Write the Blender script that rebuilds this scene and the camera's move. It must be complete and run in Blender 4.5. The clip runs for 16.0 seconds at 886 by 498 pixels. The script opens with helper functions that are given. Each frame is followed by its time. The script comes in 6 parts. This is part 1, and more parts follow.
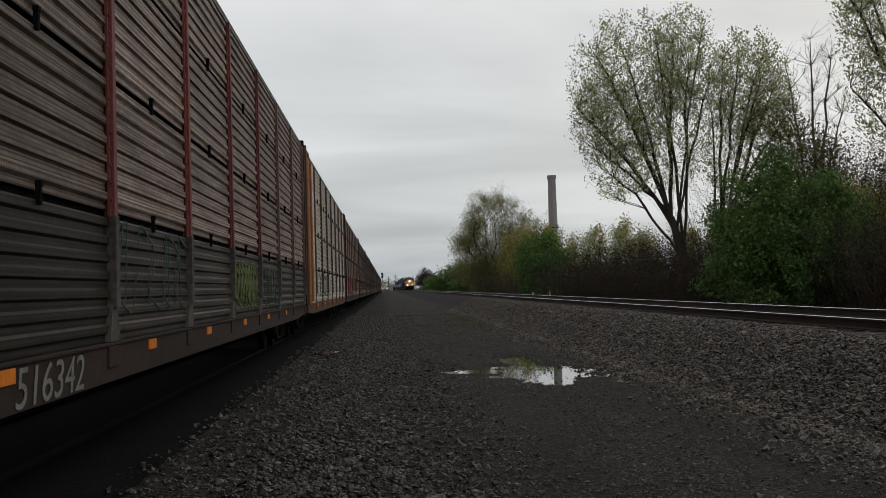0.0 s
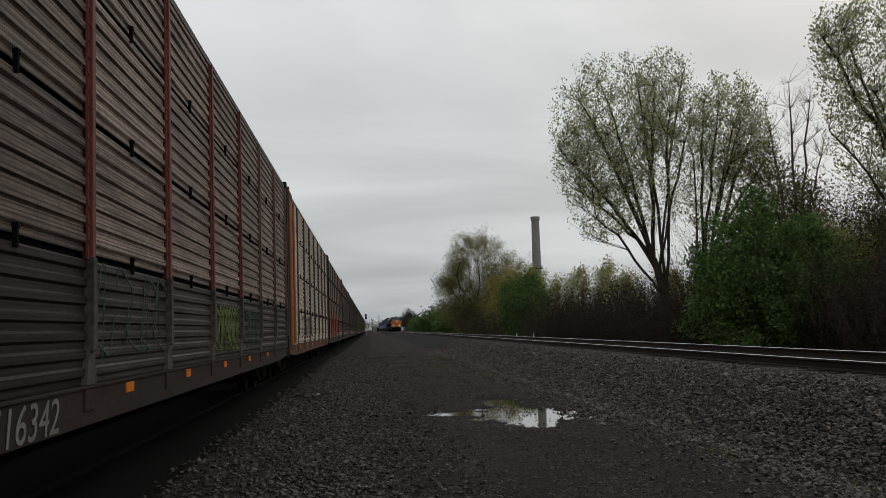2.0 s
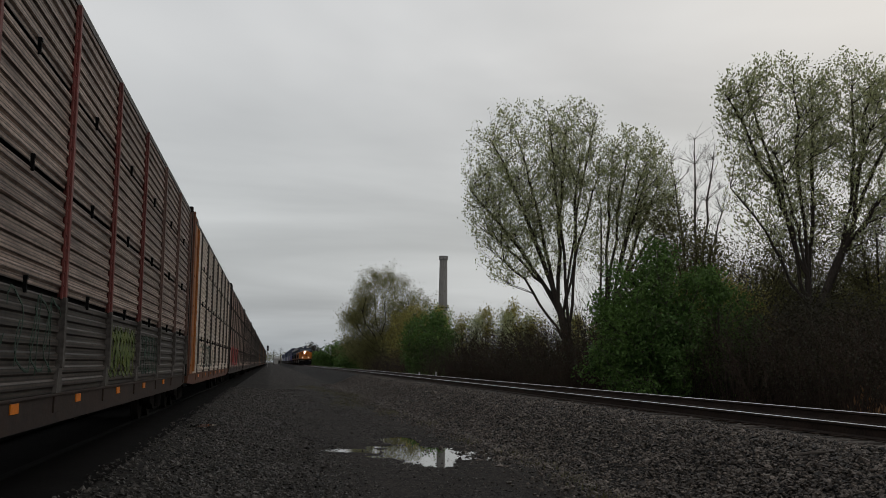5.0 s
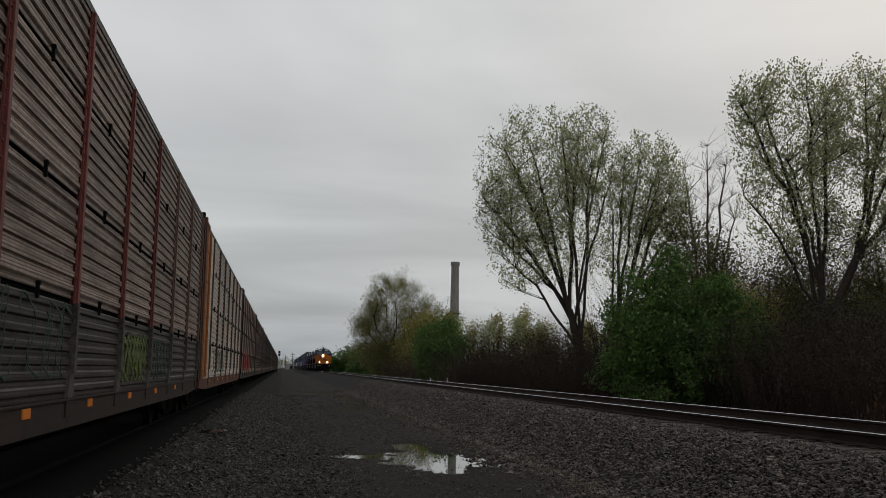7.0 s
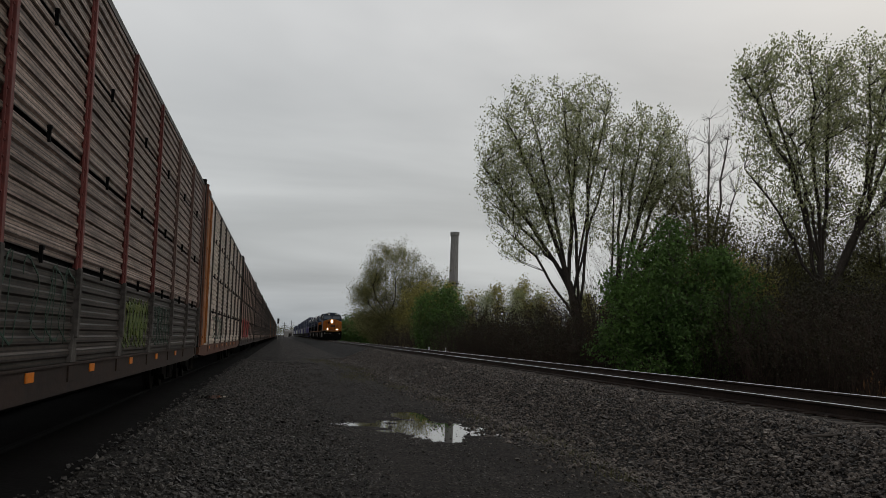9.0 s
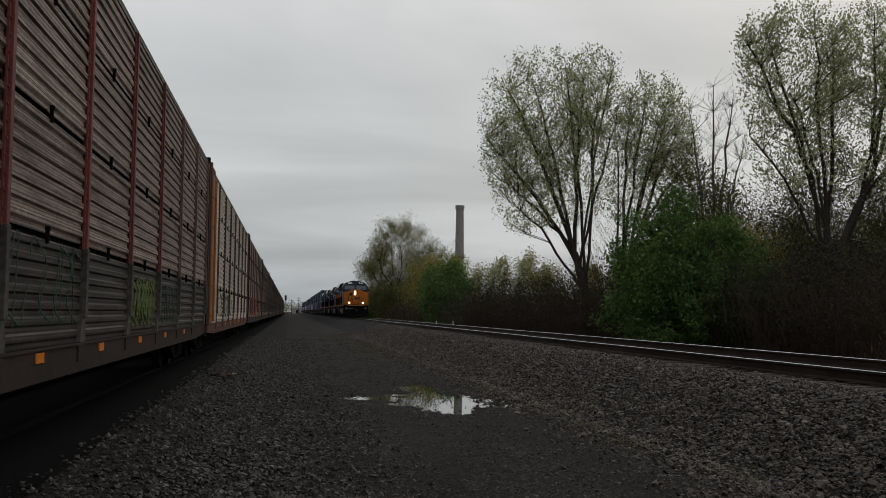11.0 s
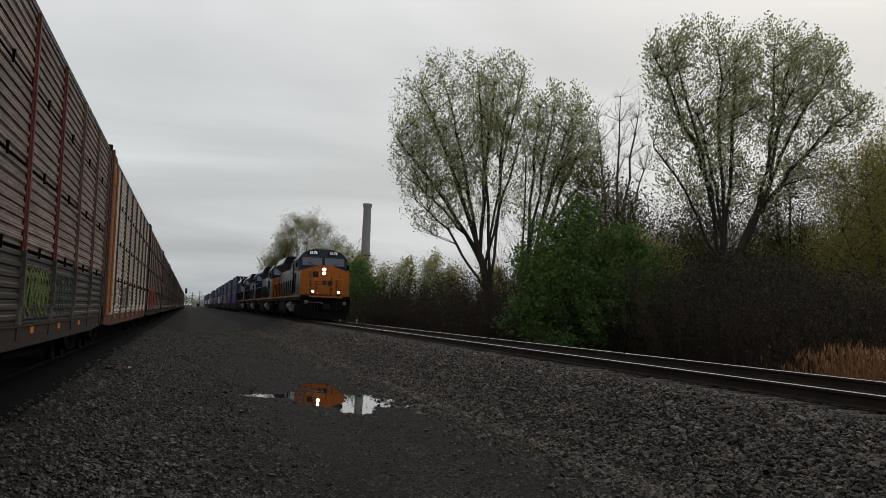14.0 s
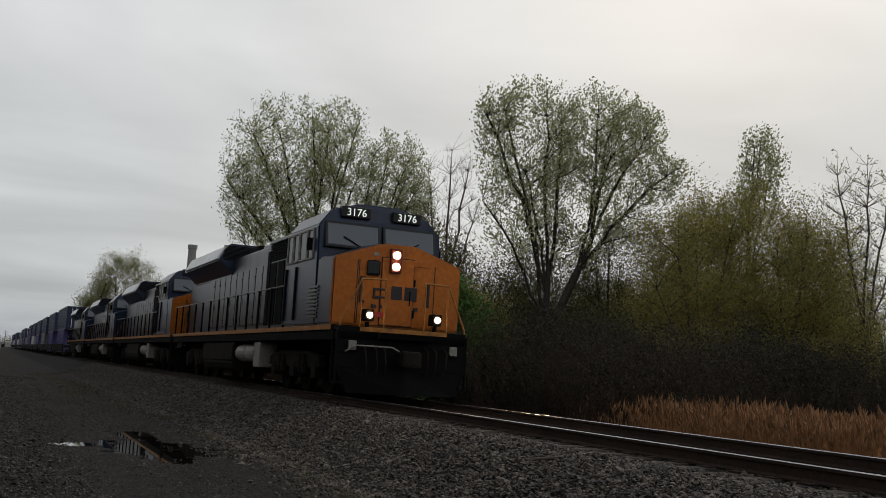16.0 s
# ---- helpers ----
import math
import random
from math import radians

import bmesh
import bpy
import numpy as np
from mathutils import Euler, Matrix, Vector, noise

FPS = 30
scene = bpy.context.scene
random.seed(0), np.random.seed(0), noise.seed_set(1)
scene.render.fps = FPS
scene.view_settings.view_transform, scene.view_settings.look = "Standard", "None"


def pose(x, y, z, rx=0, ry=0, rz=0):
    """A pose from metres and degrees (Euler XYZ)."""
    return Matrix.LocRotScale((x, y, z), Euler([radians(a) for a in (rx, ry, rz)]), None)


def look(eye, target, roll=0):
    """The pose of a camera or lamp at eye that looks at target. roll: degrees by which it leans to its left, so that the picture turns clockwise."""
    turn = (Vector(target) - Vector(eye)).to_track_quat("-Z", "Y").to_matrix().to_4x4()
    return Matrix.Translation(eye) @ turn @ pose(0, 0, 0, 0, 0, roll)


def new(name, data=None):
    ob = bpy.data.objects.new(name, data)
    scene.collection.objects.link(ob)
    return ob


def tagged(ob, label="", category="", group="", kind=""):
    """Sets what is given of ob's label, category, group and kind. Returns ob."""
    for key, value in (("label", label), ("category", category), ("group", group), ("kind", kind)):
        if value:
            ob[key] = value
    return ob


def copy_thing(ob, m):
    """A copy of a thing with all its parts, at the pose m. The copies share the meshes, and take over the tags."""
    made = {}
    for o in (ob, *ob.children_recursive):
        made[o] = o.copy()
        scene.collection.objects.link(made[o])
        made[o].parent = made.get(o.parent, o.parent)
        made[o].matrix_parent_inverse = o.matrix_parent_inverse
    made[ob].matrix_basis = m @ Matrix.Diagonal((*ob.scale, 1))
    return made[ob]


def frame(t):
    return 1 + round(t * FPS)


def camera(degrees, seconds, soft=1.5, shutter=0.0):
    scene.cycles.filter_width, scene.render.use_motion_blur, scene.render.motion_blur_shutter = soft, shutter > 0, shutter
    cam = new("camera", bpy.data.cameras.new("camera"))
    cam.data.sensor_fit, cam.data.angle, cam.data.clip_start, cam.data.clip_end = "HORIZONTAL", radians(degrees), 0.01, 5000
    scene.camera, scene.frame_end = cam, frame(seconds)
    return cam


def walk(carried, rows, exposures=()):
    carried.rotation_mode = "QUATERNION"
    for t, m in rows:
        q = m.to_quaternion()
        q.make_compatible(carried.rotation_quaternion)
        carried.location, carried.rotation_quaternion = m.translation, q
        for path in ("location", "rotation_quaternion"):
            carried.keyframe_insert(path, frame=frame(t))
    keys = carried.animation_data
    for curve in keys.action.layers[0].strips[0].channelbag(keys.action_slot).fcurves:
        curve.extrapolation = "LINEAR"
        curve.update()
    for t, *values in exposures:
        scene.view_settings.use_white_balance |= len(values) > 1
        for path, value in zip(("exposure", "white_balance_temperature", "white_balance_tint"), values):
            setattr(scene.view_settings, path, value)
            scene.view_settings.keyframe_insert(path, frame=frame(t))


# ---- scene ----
cam = camera(47.76, 16.0, soft=0.75)
walk(cam, [
    (0.0, pose(-0.023, -0.006, 1.610, 92.18, 1.66, -3.22)),
    (0.5, pose(-0.035, -0.001, 1.612, 92.87, 1.38, -2.48)),
    (1.0, pose(-0.014, -0.002, 1.614, 92.90, 1.10, -5.05)),
    (1.5, pose(0.009, -0.008, 1.609, 93.19, 1.49, -3.59)),
    (2.0, pose(0.012, -0.006, 1.620, 94.50, 1.68, -4.14)),
    (2.5, pose(0.027, 0.001, 1.626, 93.86, 2.33, -4.38)),
    (3.0, pose(0.021, 0.019, 1.636, 94.38, 0.69, -6.91)),
    (3.5, pose(0.027, 0.033, 1.654, 94.53, 0.72, -7.76)),
    (4.0, pose(0.037, 0.027, 1.624, 94.71, -1.98, -10.01)),
    (4.5, pose(0.019, 0.026, 1.609, 96.29, -0.96, -9.92)),
    (7.0, pose(0.030, 0.020, 1.620, 96.90, -1.06, -9.01)),
    (7.5, pose(0.025, 0.014, 1.620, 96.37, -1.20, -9.48)),
    (8.0, pose(0.007, 0.007, 1.621, 96.23, -1.39, -9.12)),
    (8.5, pose(-0.001, -0.000, 1.621, 95.74, -1.92, -9.17)),
    (11.0, pose(0.001, -0.011, 1.608, 93.67, -0.65, -8.70)),
    (11.5, pose(0.010, -0.017, 1.609, 93.40, -1.13, -9.06)),
    (12.0, pose(0.007, -0.018, 1.614, 93.30, -1.47, -9.99)),
    (12.5, pose(0.009, -0.018, 1.618, 92.74, -1.45, -10.23)),
    (13.0, pose(0.009, -0.019, 1.609, 93.14, -1.31, -10.91)),
    (13.5, pose(0.005, -0.014, 1.612, 93.04, -1.58, -11.84)),
    (14.0, pose(-0.008, -0.002, 1.620, 93.77, -2.30, -14.19)),
    (14.5, pose(-0.031, -0.001, 1.623, 94.94, -2.85, -16.93)),
    (15.0, pose(-0.033, -0.021, 1.622, 94.76, -2.87, -16.48)),
    (15.5, pose(-0.044, -0.013, 1.630, 95.79, -3.50, -19.90)),
    (16.0, pose(-0.077, 0.011, 1.638, 96.97, -3.32, -24.13)),
], exposures=[(0.0, 0.12), (1.5, 0.0), (3.5, 0.0), (4.5, -0.18), (8.7, -0.22), (11.0, -0.15), (12.0, 0.0), (14.0, 0.05), (16.0, -0.03)])

# ---------- world and light: heavy overcast, soft ----------
world = bpy.data.worlds.new("overcast_sky")
scene.world = world
world.use_nodes = True
wn, wl = world.node_tree.nodes, world.node_tree.links
wn.clear()
w_out = wn.new("ShaderNodeOutputWorld")
w_bg = wn.new("ShaderNodeBackground")
w_sky = wn.new("ShaderNodeTexSky")
w_sky.sky_type = "NISHITA"
w_sky.sun_disc = False
w_sky.sun_elevation = radians(35)
w_sky.sun_rotation = radians(40)
w_sky.air_density, w_sky.dust_density = 1.5, 4.0
w_co = wn.new("ShaderNodeTexCoord")
w_sep = wn.new("ShaderNodeSeparateXYZ")
wl.new(w_co.outputs["Generated"], w_sep.inputs[0])
# cloud sheet: direction projected on a flat layer, so that the bands flatten towards the horizon
w_add = wn.new("ShaderNodeMath"); w_add.operation = "ADD"; w_add.inputs[1].default_value = 0.16
w_abs = wn.new("ShaderNodeMath"); w_abs.operation = "ABSOLUTE"
wl.new(w_sep.outputs["Z"], w_abs.inputs[0])
wl.new(w_abs.outputs[0], w_add.inputs[0])
w_dx = wn.new("ShaderNodeMath"); w_dx.operation = "DIVIDE"
w_dy = wn.new("ShaderNodeMath"); w_dy.operation = "DIVIDE"
wl.new(w_sep.outputs["X"], w_dx.inputs[0]); wl.new(w_add.outputs[0], w_dx.inputs[1])
wl.new(w_sep.outputs["Y"], w_dy.inputs[0]); wl.new(w_add.outputs[0], w_dy.inputs[1])
w_com = wn.new("ShaderNodeCombineXYZ")
wl.new(w_dx.outputs[0], w_com.inputs[0]); wl.new(w_dy.outputs[0], w_com.inputs[1])
w_map = wn.new("ShaderNodeMapping")
w_map.inputs["Scale"].default_value = (0.55, 1.0, 1.0)
w_map.inputs["Rotation"].default_value = (0, 0, radians(-14))
wl.new(w_com.outputs[0], w_map.inputs["Vector"])
w_noise = wn.new("ShaderNodeTexNoise")
w_noise.inputs["Scale"].default_value = 0.85
w_noise.inputs["Detail"].default_value = 5
w_noise.inputs["Roughness"].default_value = 0.5
w_noise.inputs["Distortion"].default_value = 0.5
wl.new(w_map.outputs[0], w_noise.inputs["Vector"])
w_ramp = wn.new("ShaderNodeValToRGB")
w_ramp.color_ramp.elements[0].position, w_ramp.color_ramp.elements[0].color = 0.30, (0.45, 0.460, 0.470, 1)
w_ramp.color_ramp.elements[1].position, w_ramp.color_ramp.elements[1].color = 0.68, (0.73, 0.735, 0.735, 1)
wl.new(w_noise.outputs["Fac"], w_ramp.inputs[0])
# the sheet is thicker and bluer low over the horizon
w_hor = wn.new("ShaderNodeValToRGB")
w_hor.color_ramp.elements[0].position, w_hor.color_ramp.elements[0].color = 0.0, (0.60, 0.645, 0.68, 1)
w_hor.color_ramp.elements[1].position, w_hor.color_ramp.elements[1].color = 0.30, (1.0, 1.0, 1.0, 1)
wl.new(w_abs.outputs[0], w_hor.inputs[0])
w_mul = wn.new("ShaderNodeMix"); w_mul.data_type = "RGBA"; w_mul.blend_type = "MULTIPLY"; w_mul.inputs[0].default_value = 1.0
wl.new(w_ramp.outputs[0], w_mul.inputs[6]); wl.new(w_hor.outputs[0], w_mul.inputs[7])
# unseen sky overhead is dimmed, added to cut the light on the ground
w_top = wn.new("ShaderNodeValToRGB")
w_top.color_ramp.elements[0].position, w_top.color_ramp.elements[0].color = 0.38, (1, 1, 1, 1)
w_top.color_ramp.elements[1].position, w_top.color_ramp.elements[1].color = 0.85, (0.42, 0.43, 0.45, 1)
wl.new(w_abs.outputs[0], w_top.inputs[0])
w_mul2 = wn.new("ShaderNodeMix"); w_mul2.data_type = "RGBA"; w_mul2.blend_type = "MULTIPLY"; w_mul2.inputs[0].default_value = 1.0
wl.new(w_mul.outputs[2], w_mul2.inputs[6]); wl.new(w_top.outputs[0], w_mul2.inputs[7])
w_sk = wn.new("ShaderNodeMix"); w_sk.data_type = "RGBA"; w_sk.blend_type = "MULTIPLY"; w_sk.inputs[0].default_value = 1.0
w_sk.inputs[7].default_value = (0.1, 0.1, 0.1, 1)
wl.new(w_sky.outputs[0], w_sk.inputs[6])
w_mix = wn.new("ShaderNodeMix"); w_mix.data_type = "RGBA"; w_mix.inputs[0].default_value = 0.93
wl.new(w_sk.outputs[2], w_mix.inputs[6]); wl.new(w_mul2.outputs[2], w_mix.inputs[7])
wl.new(w_mix.outputs[2], w_bg.inputs["Color"])
w_bg.inputs["Strength"].default_value = 1.22
wl.new(w_bg.outputs[0], w_out.inputs[0])

sun_data = bpy.data.lights.new("sun", "SUN")
sun_data.energy, sun_data.angle, sun_data.color = 0.25, radians(25), (1.0, 0.97, 0.93)
sun = new("sun", sun_data)
sun.matrix_world = look((60, -60, 60), (0, 0, 0))


# ---------- materials ----------
def mat(name, base, dark=None, rough=0.8, metal=0.0, grain=30.0, stain=1.2, bump=0.3, bump_scale=None, mix=0.6, per_object=0.0,
        per_island=0.0, stretch=(1, 1, 1), coat=0.0, trans=0.0, spec=0.22):
    """Two scales of variation (stains and grain) between base and dark, with a fine relief."""
    m = bpy.data.materials.new(name)
    m.use_nodes = True
    n, l = m.node_tree.nodes, m.node_tree.links
    b = n["Principled BSDF"]
    dark = dark or tuple(c * 0.55 for c in base)
    co = n.new("ShaderNodeTexCoord")
    mp = n.new("ShaderNodeMapping"); mp.inputs["Scale"].default_value = stretch
    l.new(co.outputs["Object"], mp.inputs["Vector"])
    big = n.new("ShaderNodeTexNoise"); big.inputs["Scale"].default_value = stain; big.inputs["Detail"].default_value = 6
    fine = n.new("ShaderNodeTexNoise"); fine.inputs["Scale"].default_value = grain; fine.inputs["Detail"].default_value = 4
    l.new(mp.outputs[0], big.inputs["Vector"]); l.new(mp.outputs[0], fine.inputs["Vector"])
    ave = n.new("ShaderNodeMath"); ave.operation = "MULTIPLY_ADD"; ave.inputs[1].default_value = 0.5
    half = n.new("ShaderNodeMath"); half.operation = "MULTIPLY"; half.inputs[1].default_value = 0.5
    l.new(fine.outputs["Fac"], half.inputs[0])
    l.new(big.outputs["Fac"], ave.inputs[0]); l.new(half.outputs[0], ave.inputs[2])
    ramp = n.new("ShaderNodeValToRGB")
    ramp.color_ramp.elements[0].position, ramp.color_ramp.elements[0].color = 0.5 - mix * 0.28, (*dark, 1)
    ramp.color_ramp.elements[1].position, ramp.color_ramp.elements[1].color = 0.5 + mix * 0.22, (*base, 1)
    l.new(ave.outputs[0], ramp.inputs[0])
    colour = ramp.outputs[0]
    for amount, source in ((per_object, "ShaderNodeObjectInfo"), (per_island, "ShaderNodeNewGeometry")):
        if amount:
            info = n.new(source)
            hsv = n.new("ShaderNodeHueSaturation")
            rng = n.new("ShaderNodeMapRange")
            rng.inputs["To Min"].default_value, rng.inputs["To Max"].default_value = 1 - amount, 1 + amount
            l.new(info.outputs["Random" if source == "ShaderNodeObjectInfo" else "Random Per Island"], rng.inputs["Value"])
            l.new(rng.outputs[0], hsv.inputs["Value"]); l.new(colour, hsv.inputs["Color"])
            colour = hsv.outputs[0]
    l.new(colour, b.inputs["Base Color"])
    b.inputs["Roughness"].default_value, b.inputs["Metallic"].default_value = rough, metal
    b.inputs["Specular IOR Level"].default_value = spec
    b.inputs["Coat Weight"].default_value = coat
    b.inputs["Coat Roughness"].default_value = 0.25
    if bump:
        bp = n.new("ShaderNodeBump"); bp.inputs["Strength"].default_value = bump; bp.inputs["Distance"].default_value = 0.02
        if bump_scale:
            extra = n.new("ShaderNodeTexNoise"); extra.inputs["Scale"].default_value = bump_scale; extra.inputs["Detail"].default_value = 5
            l.new(mp.outputs[0], extra.inputs["Vector"]); l.new(extra.outputs["Fac"], bp.inputs["Height"])
        else:
            l.new(fine.outputs["Fac"], bp.inputs["Height"])
        l.new(bp.outputs[0], b.inputs["Normal"])
    return m


def leaf_mat(name, base, dark, trans=0.35):
    m = mat(name, base, dark, rough=0.6, grain=3.0, stain=0.35, bump=0.0, per_island=0.35, spec=0.3)
    n, l = m.node_tree.nodes, m.node_tree.links
    b, out = n["Principled BSDF"], n["Material Output"]
    tr = n.new("ShaderNodeBsdfTranslucent")
    src = b.inputs["Base Color"].links[0].from_socket
    l.new(src, tr.inputs["Color"])
    mx = n.new("ShaderNodeMixShader"); mx.inputs[0].default_value = trans
    l.new(b.outputs[0], mx.inputs[1]); l.new(tr.outputs[0], mx.inputs[2]); l.new(mx.outputs[0], out.inputs["Surface"])
    return m


def glow(name, colour, strength):
    m = bpy.data.materials.new(name)
    m.use_nodes = True
    b = m.node_tree.nodes["Principled BSDF"]
    b.inputs["Base Color"].default_value = (*colour, 1)
    b.inputs["Emission Color"].default_value = (*colour, 1)
    b.inputs["Emission Strength"].default_value = strength
    return m


def glass(name, tint, rough=0.05):
    m = bpy.data.materials.new(name)
    m.use_nodes = True
    b = m.node_tree.nodes["Principled BSDF"]
    b.inputs["Base Color"].default_value = (*tint, 1)
    b.inputs["Roughness"].default_value = rough
    b.inputs["Specular IOR Level"].default_value = 0.7
    return m


M_ROAD = mat("wet_packed_gravel", (0.045, 0.037, 0.031), (0.014, 0.0115, 0.0098), rough=0.8, grain=26, stain=0.8, bump=0.9, bump_scale=45, mix=0.75, stretch=(1, 0.22, 1), spec=0.12)
# bed is darkened so the gaps between loose stones read as shadow
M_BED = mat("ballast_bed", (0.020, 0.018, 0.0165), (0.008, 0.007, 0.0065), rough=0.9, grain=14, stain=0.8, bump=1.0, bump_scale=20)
M_STONE = mat("ballast_stone", (0.130, 0.106, 0.087), (0.025, 0.020, 0.016), rough=0.55, spec=0.35, grain=40, stain=3.0, bump=0.4, per_island=0.95)
M_STONE_GREY = mat("grey_gravel_stone", (0.092, 0.082, 0.072), (0.018, 0.016, 0.014), rough=0.45, grain=40, stain=3.0, bump=0.4, per_island=0.85)
M_RUST = mat("rusty_rail_web", (0.045, 0.028, 0.020), (0.018, 0.012, 0.010), rough=0.9, grain=25, stain=2.0)
M_RAILTOP = mat("polished_rail_head", (0.62, 0.62, 0.63), (0.5, 0.5, 0.5), rough=0.22, metal=1.0, grain=60, stain=2.0, bump=0.05, mix=0.3)
M_TIE = mat("weathered_timber_tie", (0.105, 0.090, 0.078), (0.04, 0.034, 0.029), rough=0.95, grain=18, stain=1.5, stretch=(1, 8, 8), per_object=0.35)
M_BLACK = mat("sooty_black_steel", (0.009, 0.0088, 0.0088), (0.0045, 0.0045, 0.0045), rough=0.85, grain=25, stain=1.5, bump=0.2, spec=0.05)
M_UNDER = mat("grimy_running_gear", (0.022, 0.019, 0.016), (0.009, 0.008, 0.0075), rough=0.85, grain=20, stain=2.0, spec=0.06)
M_YARD = mat("yard_gravel_bed", (0.038, 0.034, 0.030), (0.012, 0.0105, 0.0095), rough=0.85, grain=18, stain=0.7, bump=1.0, bump_scale=24, spec=0.1, stretch=(1, 0.4, 1))
# near-black bed colour holds the shade beneath the standing cars
M_CAR_SHADE = mat("black_cinders", (0.011, 0.010, 0.0095), (0.005, 0.0045, 0.0042), rough=0.95, grain=14, stain=0.8, bump=0.8, bump_scale=20, spec=0.03)
M_WATER = glass("puddle_water", (0.012, 0.011, 0.009), 0.015)
M_GREY_TANK = mat("grey_painted_tank", (0.30, 0.29, 0.27), (0.14, 0.12, 0.10), rough=0.55, grain=18, stain=1.8)


def gravelize(m, scale, amount):
    """Breaks a surface into small packed stones of uneven tone."""
    n, l = m.node_tree.nodes, m.node_tree.links
    b = n["Principled BSDF"]
    co = n.new("ShaderNodeTexCoord")
    vo = n.new("ShaderNodeTexVoronoi"); vo.inputs["Scale"].default_value = scale
    l.new(co.outputs["Object"], vo.inputs["Vector"])
    hsv = n.new("ShaderNodeHueSaturation")
    sep = n.new("ShaderNodeSeparateColor")
    l.new(vo.outputs["Color"], sep.inputs[0])
    rng = n.new("ShaderNodeMapRange")
    rng.inputs["To Min"].default_value, rng.inputs["To Max"].default_value = 1 - amount, 1 + amount * 1.6
    pw = n.new("ShaderNodeMath"); pw.operation = "POWER"; pw.inputs[1].default_value = 2.2
    l.new(sep.outputs[0], pw.inputs[0]); l.new(pw.outputs[0], rng.inputs["Value"])
    l.new(rng.outputs[0], hsv.inputs["Value"])
    l.new(b.inputs["Base Color"].links[0].from_socket, hsv.inputs["Color"])
    l.new(hsv.outputs[0], b.inputs["Base Color"])
    bp = n.new("ShaderNodeBump"); bp.inputs["Strength"].default_value = 0.8; bp.inputs["Distance"].default_value = 0.02; bp.invert = True
    l.new(vo.outputs["Distance"], bp.inputs["Height"])
    l.new(b.inputs["Normal"].links[0].from_socket, bp.inputs["Normal"])
    l.new(bp.outputs[0], b.inputs["Normal"])


gravelize(M_ROAD, 34, 0.62)
gravelize(M_BED, 16, 0.6)
gravelize(M_YARD, 22, 0.65)


# ---------- building helpers ----------
def part(name, bm, material, parent=None, label="", smooth=False):
    """Links a bmesh as one mesh object under its thing."""
    me = bpy.data.meshes.new(name)
    bm.normal_update()
    bm.to_mesh(me)
    bm.free()
    return link(name, me, material, parent, label, smooth)


def link(name, me, material, parent=None, label="", smooth=False):
    for mm in (material if isinstance(material, (list, tuple)) else [material]):
        me.materials.append(mm)
    if smooth:
        me.polygons.foreach_set("use_smooth", [True] * len(me.polygons))
    ob = new(name, me)
    if parent is not None:
        ob.parent = parent
    if label:
        ob["label"] = label
    return ob


def again(ob, parent, x=0.0, y=0.0, z=0.0, rz=0.0):
    """A further piece on the same mesh."""
    o = new(ob.name.split(".")[0], ob.data)
    o.parent = parent
    o.matrix_basis = pose(x, y, z, 0, 0, rz)
    if "label" in ob:
        o["label"] = ob["label"]
    return o


def raw(name, verts, faces, material, parent=None, label="", smooth=False):
    me = bpy.data.meshes.new(name)
    me.from_pydata(verts if isinstance(verts, list) else verts.tolist(), [], faces if isinstance(faces, list) else faces.tolist())
    me.update()
    return link(name, me, material, parent, label, smooth)


def empty(name, m=None, label="", category="", group=""):
    e = new(name)
    e.empty_display_size = 0.3
    if m is not None:
        e.matrix_basis = m
    return tagged(e, label, category, group)


def box(bm, x0, x1, y0, y1, z0, z1, bevel=0.0, turn=None):
    """A box between limits, edges rounded by bevel."""
    g = bmesh.ops.create_cube(bm, size=1.0)
    m = Matrix.Translation(((x0 + x1) / 2, (y0 + y1) / 2, (z0 + z1) / 2)) @ (turn or Matrix()) @ Matrix.Diagonal((x1 - x0, y1 - y0, z1 - z0, 1))
    bmesh.ops.transform(bm, matrix=m, verts=g["verts"])
    if bevel:
        edges = list({e for v in g["verts"] for e in v.link_edges})
        bmesh.ops.bevel(bm, geom=edges, offset=bevel, segments=2, affect="EDGES", profile=0.6)
    return bm


def tube(bm, a, b, r, r2=None, sides=10):
    """A round bar or cone from a to b."""
    a, b = Vector(a), Vector(b)
    q = (b - a).to_track_quat("Z", "Y").to_matrix().to_4x4()
    bmesh.ops.create_cone(bm, cap_ends=True, segments=sides, radius1=r, radius2=r if r2 is None else r2, depth=(b - a).length,
                          matrix=Matrix.Translation((a + b) / 2) @ q)
    return bm


def pipe(bm, points, r, sides=8):
    for a, b in zip(points, points[1:]):
        tube(bm, a, b, r, sides=sides)
    return bm


def prism(bm, outline, axis, a, b):
    """An outline in the two other axes, pushed from a to b along axis."""
    def at(p, c):
        return (c, p[0], p[1]) if axis == "x" else (p[0], c, p[1]) if axis == "y" else (p[0], p[1], c)
    lo = [bm.verts.new(at(p, a)) for p in outline]
    hi = [bm.verts.new(at(p, b)) for p in outline]
    k = len(outline)
    bm.faces.new(lo[::-1]); bm.faces.new(hi)
    for i in range(k):
        bm.faces.new((lo[i], lo[(i + 1) % k], hi[(i + 1) % k], hi[i]))
    bmesh.ops.recalc_face_normals(bm, faces=bm.faces[:])
    return bm


def B():
    return bmesh.new()


